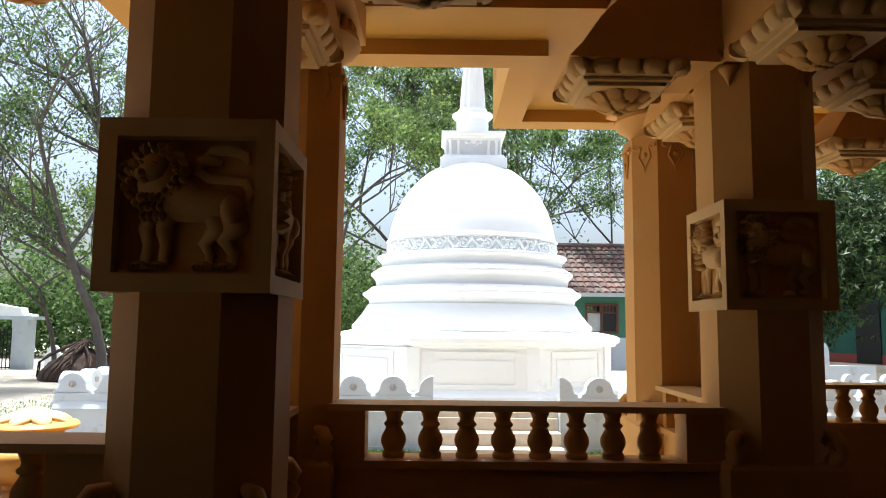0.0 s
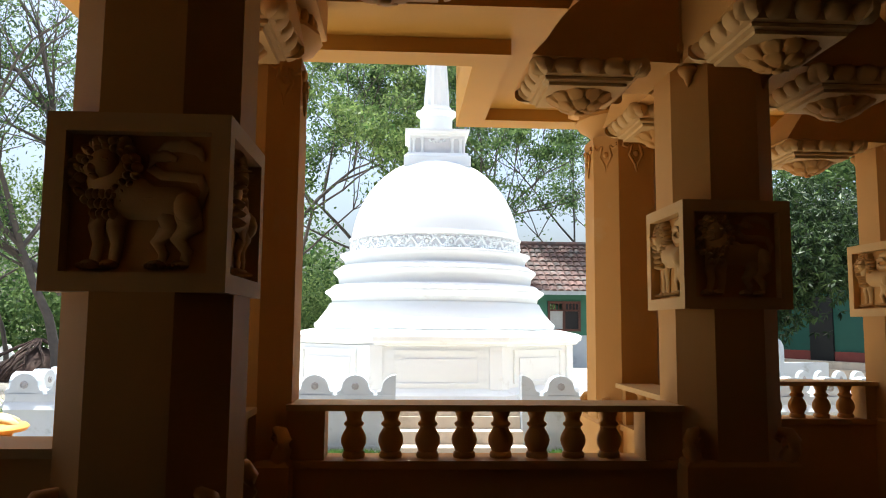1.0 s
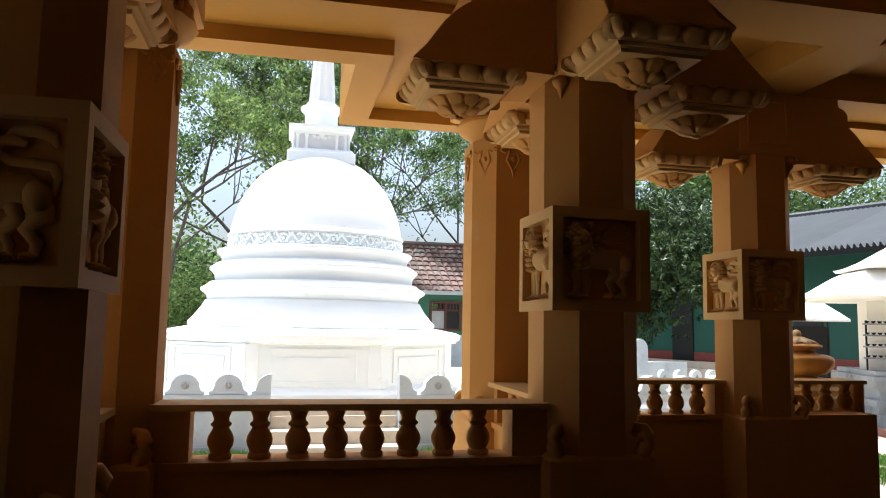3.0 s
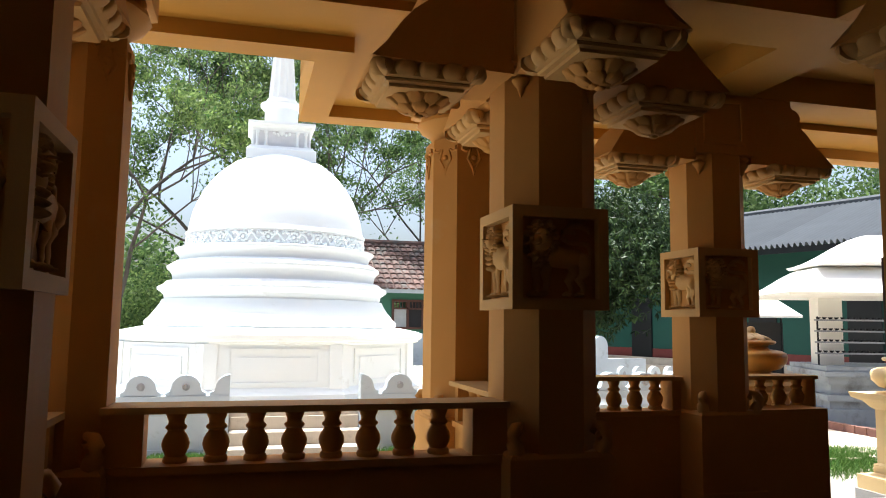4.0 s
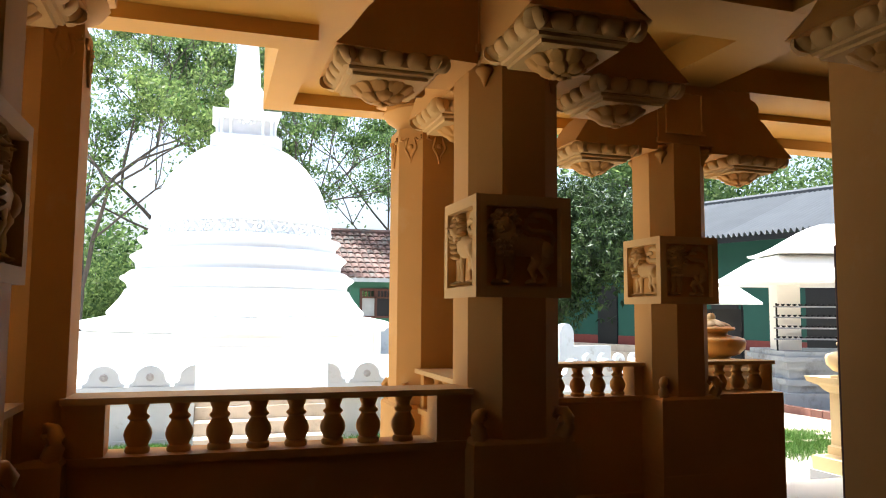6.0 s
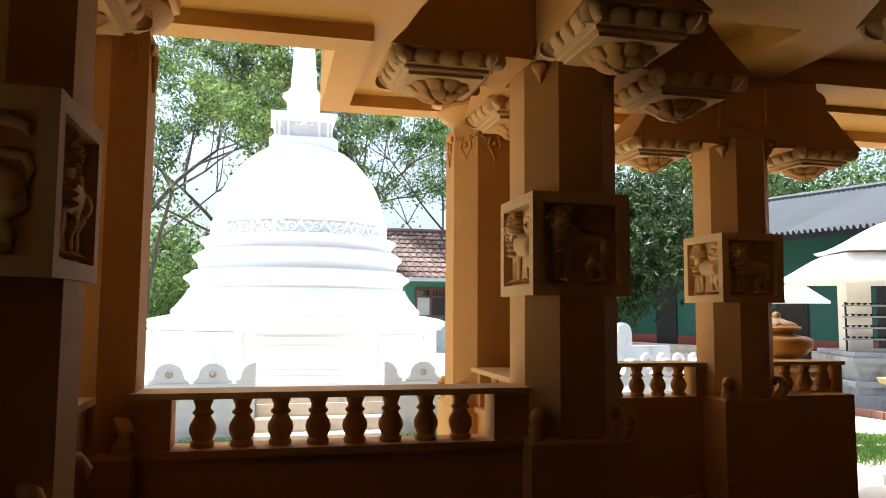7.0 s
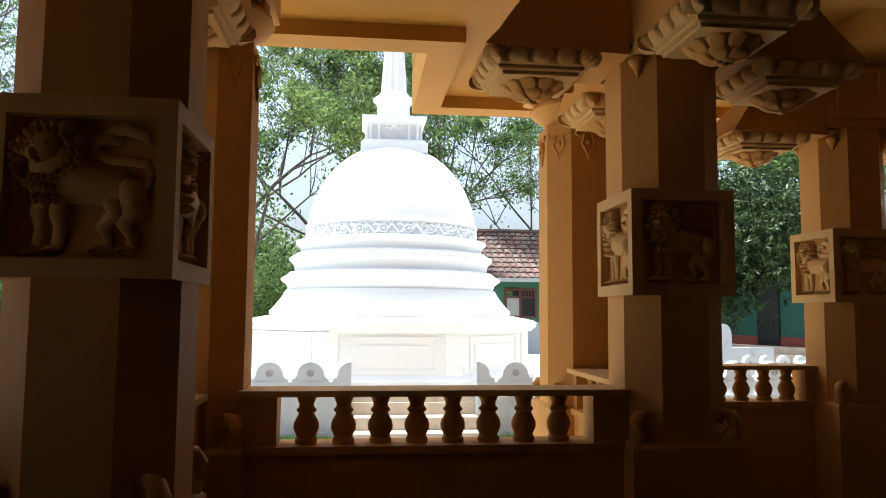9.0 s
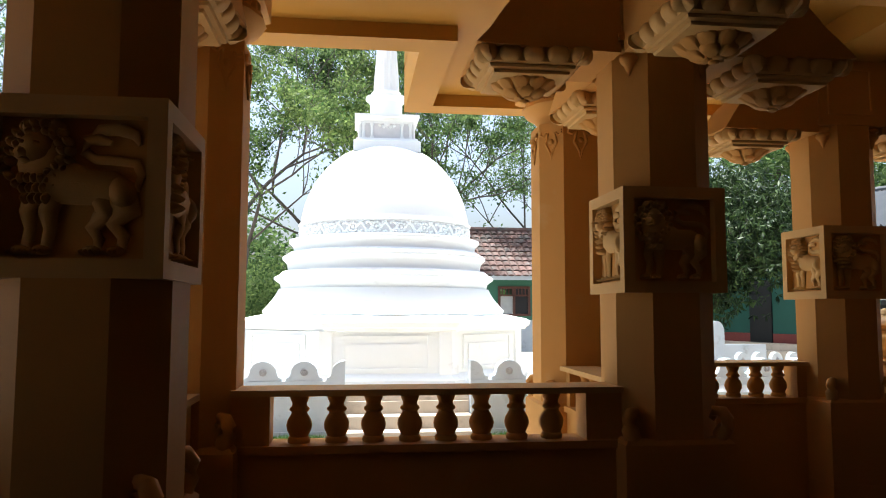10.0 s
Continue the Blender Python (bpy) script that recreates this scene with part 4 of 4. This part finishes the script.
def side_roof():
    s = thing("small_canopy", pose(11.0, 13.7, GROUND, 0, 0, -30), "small white sheet canopy on steel posts", "canopy")
    bm = bmesh.new()
    loft(bm, [[(-1.1, 0, 1.9), (0.7, 0, 1.9), (0.3, 1.2, 2.35), (-1.1, 1.2, 2.35)], [(-1.1, 0, 1.95), (0.7, 0, 1.95), (0.3, 1.2, 2.4), (-1.1, 1.2, 2.4)]])
    part("sheet", bm, CANOPY, s)
    for x in (-0.95, 0.3):
        bm = bmesh.new()
        tube(bm, [(x, 0.2, 0), (x, 0.2, 1.97)], [0.02, 0.02], 6)
        part("post", bm, BLACK, s)
    bm = bmesh.new()
    box(bm, -1.0, 0.4, 0.6, 0.7, 0.5, 1.8)
    part("dark_board", bm, DARK, s)
    for x in (-0.9, 0.1):
        bm = bmesh.new()
        box(bm, x, x + 0.08, 0.62, 0.68, 0, 0.5)
        part("board_leg", bm, BLACK, s)


side_roof()


def low_wall_end():
    w = thing("low_wall_end", pose(7.22, 14.2, GROUND), "pale blue rounded post at the end of a low wall", "wall")
    bm = bmesh.new()
    prof = [(-0.16, 0), (0.16, 0), (0.16, 1.2)] + [(0.16 * math.cos(math.pi * i / 8), 1.25 + 0.22 * math.sin(math.pi * i / 8)) for i in range(9)] + [(-0.16, 1.2)]
    loft(bm, [[(u, y, v) for u, v in prof] for y in (-0.12, 0.12)])
    part("post", bm, BLUEWASH, w)
    bm = bmesh.new()
    box(bm, 0.16, 1.05, -0.1, 0.1, 0, 1.0)
    part("low_wall", bm, BLUEWASH, w, bevel=0.01)


low_wall_end()
far_wall = compound_wall(6.75, 12.6, 10.1, 12.6, "small pale scalloped wall beyond the terrace", 0.25)
far_wall.matrix_basis = far_wall.matrix_basis @ Matrix.Diagonal((0.62, 0.62, 0.93, 1))


def entrance_gate():
    g = thing("entrance_arch", pose(-14.95, 26.0, GROUND), "white and blue entrance archway with open iron gate", "gate")
    for x in (0.0, -3.6):
        bm = bmesh.new()
        box(bm, x, x + 0.62, 0, 0.6, 0, 1.95)
        part("gate_pier", bm, BLUEWASH, g, bevel=0.02)
    bm = bmesh.new()
    box(bm, -4.0, 0.95, -0.12, 0.72, 1.95, 2.08)
    part("lintel_band", bm, BLUEWASH, g)
    bm = bmesh.new()
    prof = [(-3.8, 2.08), (0.75, 2.08), (0.72, 2.14), (0.35, 2.2), (0.3, 2.42), (-0.2, 2.46), (-0.9, 2.6), (-1.5, 2.7), (-2.1, 2.6), (-2.8, 2.46), (-3.8, 2.4)]
    loft(bm, [[(u, y, v) for u, v in prof] for y in (0, 0.5)])
    part("pediment", bm, LIME, g)
    for i, x in enumerate((0.0, -2.98)):
        bm = bmesh.new()
        box(bm, x - 0.6, x - 0.575, -0.5, -0.47, 0.05, 1.5)
        leaf = part("iron_gate", bm, BLACK, g)
        for j in range(1, 7):
            bm = bmesh.new()
            box(bm, x - 0.6 + 0.1 * j, x - 0.575 + 0.1 * j, -0.5 + 0.08 * j, -0.47 + 0.08 * j, 0.05, 1.5 + 0.02 * j)
            part("bar", bm, BLACK, leaf)
        for z in (0.1, 0.5, 0.9, 1.35):
            bm = bmesh.new()
            tube(bm, [(x - 0.6, -0.49, z), (x, -0.0, z)], [0.02, 0.02], 5)
            part("rail", bm, BLACK, leaf)
    g.matrix_basis = g.matrix_basis @ Matrix.Diagonal((0.9, 0.9, 0.9, 1))
    f = thing("garden_fence", pose(-13.9, 26.2, GROUND), "white scalloped garden fence panel", "fence")
    for i in range(2):
        bm = bmesh.new()
        prof = [(-0.3, 0), (0.3, 0), (0.3, 0.55)] + [(0.22 * math.cos(math.pi * k / 6), 0.6 + 0.28 * math.sin(math.pi * k / 6)) for k in range(7)] + [(-0.3, 0.55)]
        loft(bm, [[(u + 0.35 + 0.62 * i, y, v) for u, v in prof] for y in (0, 0.1)])
        part("fence_panel", bm, LIME, f)
    for z in (0.12, 0.28, 0.44):
        bm = bmesh.new()
        box(bm, 0.15, 1.15, -0.05, -0.003, z, z + 0.09)
        part("fence_rail", bm, LIME, f)


entrance_gate()


# ---------------------------------------------------------------- trees and plants
def tree(name, x, y, height, spread, seed, leaves, leaf_len, leaf_material, label, trunk_r=0.2, fork=0.35, lean=(0.0, 0.0), droop=0.0, clump=0.75, z0=GROUND, levels=4, bare=0.0, limbs=()):
    rng = random.Random(seed)
    nrng = np.random.RandomState(seed)
    t = thing(name, pose(x, y, z0), label, "tree", "trees round the temple")
    bm = bmesh.new()
    ends = []

    def grow(p, d, length, r, level):
        pts, rad = [p.copy()], [r]
        n = 4
        q = p.copy()
        for i in range(n):
            d = (d + Vector((rng.uniform(-1, 1), rng.uniform(-1, 1), rng.uniform(-0.6, 0.8))) * 0.17).normalized()
            q = q + d * (length / n)
            pts.append(q.copy())
            rad.append(r * (1 - 0.4 * (i + 1) / n))
        tube(bm, pts, rad, 8 if level == 0 else (6 if level < 3 else 4), True)
        if level >= levels - 1:
            ends.append(pts[-1])
            ends.append(pts[2])
            return
        if level >= 1:
            ends.append(pts[-1])
            ends.append(pts[2])
        kids = rng.randint(3, 4)
        for k in range(kids):
            at = pts[-1] if k < 2 else pts[rng.randint(2, n)]
            a = 2 * math.pi * (k + rng.random()) / kids
            tilt = rng.uniform(0.45, 0.95)
            side = Vector((math.cos(a), math.sin(a), 0)) * spread
            nd = (d * math.cos(tilt) + side * math.sin(tilt) + Vector((0, 0, 0.12 - droop))).normalized()
            grow(at, nd, length * rng.uniform(0.62, 0.85), r * 0.52, level + 1)

    first = height * fork
    grow(Vector((0, 0, -0.1)), Vector((lean[0], lean[1], 1)).normalized(), first, trunk_r, 0)
    for line, r in limbs:
        line = [Vector(p) for p in line]
        tube(bm, line, [r * (1 - 0.5 * i / (len(line) - 1)) for i in range(len(line))], 8)
        for a, b in zip(line[1:], line[2:] + [line[-1] * 2 - line[-2]]):
            for k in range(2):
                side = Vector((rng.uniform(-1, 1), rng.uniform(-1, 1), rng.uniform(-0.3, 1)))
                grow(a, ((b - a).normalized() + side * 0.8).normalized(), rng.uniform(1.2, 2.0), r * 0.35, 2)
    part("trunk", bm, BARK, t, smooth=60)
    ends = [e for e in ends if rng.random() > bare]
    per = max(1, leaves // max(1, len(ends)))
    at = np.array([tuple(e) for e in ends])
    if droop == 0:
        # leaves gather in uneven masses with open sky between them
        ph = nrng.uniform(0, 6.28, 3)
        mass = np.sin(at[:, 0] * 1.9 + ph[0]) + np.sin(at[:, 1] * 1.7 + ph[1]) + np.sin(at[:, 2] * 2.3 + ph[2])
        many = np.clip(0.8 + 1.0 * mass, 0.03, 2.6) * nrng.uniform(0.3, 1.7, len(at)) * per * 0.62
        c = np.repeat(at, many.astype(int), axis=0)
        leaf_len = leaf_len * 1.12
        n = len(c)
        c = c + nrng.normal(0, clump, (n, 3)) * np.array((1, 1, 0.65))
    else:
        # long leaves hang in whorls from the twig tips
        c = np.repeat(at, max(1, per // 9), axis=0)
        c = np.repeat(c + nrng.normal(0, clump, (len(c), 3)) * np.array((1, 1, 0.8)), 9, axis=0)
        n = len(c)
    c[:, 2] = np.maximum(c[:, 2], 0.8)
    u = nrng.normal(0, 1, (n, 3))
    u[:, 2] -= 0.5 + droop * 3
    u /= np.linalg.norm(u, axis=1)[:, None]
    w = np.cross(u, nrng.normal(0, 1, (n, 3)))
    w /= np.linalg.norm(w, axis=1)[:, None]
    s = leaf_len * nrng.uniform(0.6, 1.25, n)[:, None]
    wide = 0.46 if droop == 0 else 0.22
    co = np.stack([c, c + u * s * 0.5 + w * s * wide * 0.5, c + u * s, c + u * s * 0.5 - w * s * wide * 0.5], axis=1).reshape(-1, 3)
    me = bpy.data.meshes.new("crown")
    me.from_pydata(co.tolist(), [], np.arange(4 * n).reshape(-1, 4).tolist())
    me.materials.append(leaf_material)
    piece("crown", me, t)
    return t


tree("tree", -3.6, 23.0, 13.5, 1.0, 11, 62668, 0.126, LEAF_B, "tall leafy tree with forking limbs behind the stupa", 0.14, 0.34, (0.08, 0), clump=0.23, levels=5, bare=0.2)
tree("tree", -0.6, 27.0, 16.0, 1.0, 5, 50265, 0.141, LEAF, "tall dark leafy tree behind the stupa", 0.17, 0.33, clump=0.23, levels=5, bare=0.2)
tree("tree", 3.2, 31.0, 15.5, 0.95, 23, 21760, 0.148, LEAF, "leafy tree beyond the stupa's spire", 0.11, 0.36, clump=0.23, levels=5, bare=0.25)
tree("tree", 8.4, 33.0, 14.0, 0.9, 31, 14688, 0.141, LEAF, "open-crowned tree behind the tiled hut", 0.09, 0.4, clump=0.23, levels=5, bare=0.4)
tree("tree", 12.8, 36.0, 13.0, 0.95, 32, 14688, 0.148, LEAF, "open-crowned tree beyond the hut roof", 0.09, 0.36, clump=0.23, levels=5, bare=0.4)
tree("tree", -8.75, 19.5, 14.0, 1.05, 44, 29131, 0.111, LEAF, "tall spreading tree with long grey limbs", 0.14, 0.27, (-0.06, 0.0), bare=0.1, clump=0.26, levels=5,
     limbs=(([(0, 0, 2.4), (-0.4, 0, 2.85), (-1.8, -0.3, 3.85), (-2.7, -0.5, 4.6), (-4.6, -0.6, 5.6)], 0.13),
            ([(-0.1, 0, 3.6), (-0.27, 0.1, 6.1), (-0.64, 0.2, 7.1), (-1.57, 0.2, 8.3), (-2.7, 0.4, 8.9)], 0.11),
            ([(-0.3, 0.1, 6.0), (-0.6, 0.2, 7.2), (-1.06, 0.1, 9.4), (-1.87, 0.0, 10.6)], 0.08),
            ([(0, 0, 3.9), (-0.4, 0.2, 6.2), (-1.8, 0.4, 6.9), (-3.0, 0.4, 7.3)], 0.06)))
tree("tree", -12.6, 24.5, 10.0, 1.05, 45, 21446, 0.118, LEAF_B, "slender pale-stemmed tree on the root mound", 0.085, 0.30, (0.03, 0.0), clump=0.26, levels=5)
tree("tree", -15.5, 23.0, 13.5, 1.0, 47, 16632, 0.118, LEAF_B, "spreading tree by the entrance gate", 0.14, 0.30, (0.12, 0), bare=0.05, clump=0.26, levels=5)
tree("tree", -8.0, 30.0, 13.0, 1.0, 61, 28723, 0.133, LEAF, "leafy tree in the temple garden", 0.26, 0.34, clump=0.29, levels=5)
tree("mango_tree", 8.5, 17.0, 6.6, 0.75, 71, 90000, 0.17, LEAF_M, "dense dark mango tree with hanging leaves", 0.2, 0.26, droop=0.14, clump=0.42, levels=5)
tree("tree", 20.5, 31.0, 12.0, 1.0, 81, 41779, 0.148, LEAF, "leafy tree behind the long hall", 0.25, 0.4, clump=0.31, levels=5)


def hedge(name, x0, x1, y0, y1, z1, n, seed, material, size, label):
    r = np.random.RandomState(seed)
    k = max(12, n // 160)
    mid = np.stack([r.uniform(x0, x1, k), r.uniform(y0, y1, k), 0.3 + r.beta(1.1, 1.5, k) * z1], axis=1)
    mid[:, 2] *= 0.75 + 0.35 * np.sin(mid[:, 0] * 0.9 + seed) * np.sin(mid[:, 0] * 0.37)
    c = mid[r.randint(0, k, n)] + r.normal(0, 0.55, (n, 3)) * np.array((1.2, 1.2, 0.8))
    c[:, 2] = np.maximum(c[:, 2], GROUND + 0.05)
    u = r.normal(0, 1, (n, 3)); u /= np.linalg.norm(u, axis=1)[:, None]
    w = np.cross(u, r.normal(0, 1, (n, 3))); w /= np.linalg.norm(w, axis=1)[:, None]
    s = size * r.uniform(0.6, 1.3, n)[:, None]
    co = np.stack([c, c + u * s * 0.5 + w * s * 0.22, c + u * s, c + u * s * 0.5 - w * s * 0.22], axis=1).reshape(-1, 3)
    me = bpy.data.meshes.new(name)
    me.from_pydata(co.tolist(), [], np.arange(4 * n).reshape(-1, 4).tolist())
    me.materials.append(material)
    tagged(new(name, me), label, "shrubs", "", "stuff")


hedge("far_shrubs", -40, 2, 34, 42, 6.0, 60000, 3, LEAF, 0.32, "mixed green shrubs and far trees behind the compound")
hedge("far_shrubs", 2, 45, 38, 48, 5.0, 40000, 4, LEAF, 0.36, "mixed green far trees beyond the buildings")
hedge("far_shrubs", 13, 36, 27, 33, 17.0, 60000, 8, LEAF, 0.3, "dense green trees behind the long hall")
hedge("near_shrubs", 1.5, 15, 29, 32, 3.6, 14000, 12, LEAF, 0.22, "bushy green undergrowth behind the tiled hut")
hedge("near_shrubs", -9.5, -2.5, 26, 31, 4.5, 26000, 6, LEAF_B, 0.2, "bushy undergrowth below the trees")


def root_mound():
    m = thing("root_mound", pose(-10.65, 22.4, GROUND), "mound of red earth with exposed tree roots", "mound")
    bm = bmesh.new()
    rings = []
    for k in range(7):
        f = k / 6
        rings.append([((1.2 * (1 - f ** 2.2)) * math.cos(a) * (1 + 0.15 * noise.noise((math.cos(a) * 2, math.sin(a) * 2, f * 3))), (1.2 * (1 - f ** 2.2)) * math.sin(a), f * 0.95 + 0.08 * noise.noise((math.cos(a) * 3, f * 5, 1))) for a in [2 * math.pi * i / 28 for i in range(28)]])
    rings[-1] = [(x * 1.0 + 0.05 * math.cos(i), y + 0.05 * math.sin(i), z) for i, (x, y, z) in enumerate(rings[-1])]
    loft(bm, rings)
    part("earth", bm, ROOTS, m, smooth=60)
    rng = random.Random(9)
    for k in range(14):
        a = rng.uniform(math.pi, 2 * math.pi)
        pts = [(1.28 * (1 - 0.96 * f ** 2.2) * math.cos(a + 0.5 * f) + rng.uniform(-0.1, 0.1), 1.25 * (1 - 0.96 * f ** 2.2) * math.sin(a + 0.5 * f), f * 1.1 + 0.05) for f in (0, 0.2, 0.4, 0.6, 0.8, 1.0)]
        bm = bmesh.new()
        tube(bm, pts, [0.015, 0.025, 0.03, 0.035, 0.04, 0.04], 6)
        part("root", bm, ROOTS, m, smooth=60)


root_mound()


def grass_patch(x0, x1, y0, y1, n, seed, h, label):
    r = np.random.RandomState(seed)
    cx, cy = (x0 + x1) / 2, (y0 + y1) / 2
    a, d = r.uniform(0, 2 * np.pi, n), np.sqrt(r.uniform(0, 1, n)) * (0.8 + 0.25 * r.normal(0, 1, n))
    b = np.stack([cx + np.cos(a) * d * (x1 - x0) / 2, cy + np.sin(a) * d * (y1 - y0) / 2, np.zeros(n)], axis=1)
    b[:, 2] = [ground_z(px, py) for px, py in b[:, :2]]
    tip = b + np.stack([r.normal(0, 0.5, n), r.normal(0, 0.5, n), r.uniform(0.5, 1.2, n)], axis=1) * h
    sd = r.normal(0, 1, (n, 3)); sd[:, 2] = 0
    sd = sd / np.linalg.norm(sd, axis=1)[:, None] * 0.008
    co = np.stack([b - sd, b + sd, tip], axis=1).reshape(-1, 3)
    me = bpy.data.meshes.new("grass")
    me.from_pydata(co.tolist(), [], np.arange(3 * n).reshape(-1, 3).tolist())
    me.materials.append(GRASS)
    tagged(new("grass", me), label, "grass", "", "stuff")


grass_patch(-1.2, -0.15, 9.45, 9.85, 1500, 1, 0.09, "tufts of green grass at the wall's foot")
grass_patch(1.7, 3.2, 9.35, 9.85, 2200, 2, 0.10, "tufts of green grass at the foot of the wall by the steps")
grass_patch(6.9, 8.6, 7.9, 8.9, 5000, 3, 0.08, "sunlit tuft of grass by the doorway path")
grass_patch(-9.0, -5.2, 10.5, 19.0, 4000, 4, 0.07, "thin grass on the open yard")


# ---------------------------------------------------------------- paving and kerbs, piece by piece
def kerb():
    k = tagged(new("kerb"), "row of rough reddish bricks edging the paving", "kerb", "", "structure")
    bm = bmesh.new()
    box(bm, -0.055, 0.055, -0.11, 0.11, 0, 0.13)
    me = mesh_of(bm, "brick", BRICK, bevel=0.012)
    for i in range(34):
        piece("brick", me, k, pose(9.62 + 0.004 * math.sin(i * 2.1), 8.2 + 0.235 * i, ground_z(9, 8.2 + 0.235 * i), 0, random.uniform(-2, 2), random.uniform(-4, 4)))


kerb()


def paving():
    k = tagged(new("pavement"), "pale interlocking paving blocks in the sun", "pavement", "", "structure")
    bm = bmesh.new()
    box(bm, -0.1005, 0.1005, -0.1005, 0.1005, -0.03, 0.02)
    me = mesh_of(bm, "paving_block", PAVER, bevel=0.003)
    for i in range(10):
        for j in range(28):
            piece("paving_block", me, k, pose(7.55 + 0.205 * i, 8.4 + 0.205 * j + 0.1 * (i % 2), ground_z(8, 8.4 + 0.205 * j), random.uniform(-0.5, 0.5), random.uniform(-0.5, 0.5), random.uniform(-1, 1)))


paving()


def door_step_fill(bm):
    box(bm, 5.405, 6.99, 5.945, 6.75, -0.8, FLOOR_Z - 0.01)
    box(bm, 5.405, 6.6, 6.75, 7.1, -0.8, FLOOR_Z - 0.16)
built("door_step", door_step_fill, CANOPY, "pale worn step at the doorway", "step", bevel=0.015)
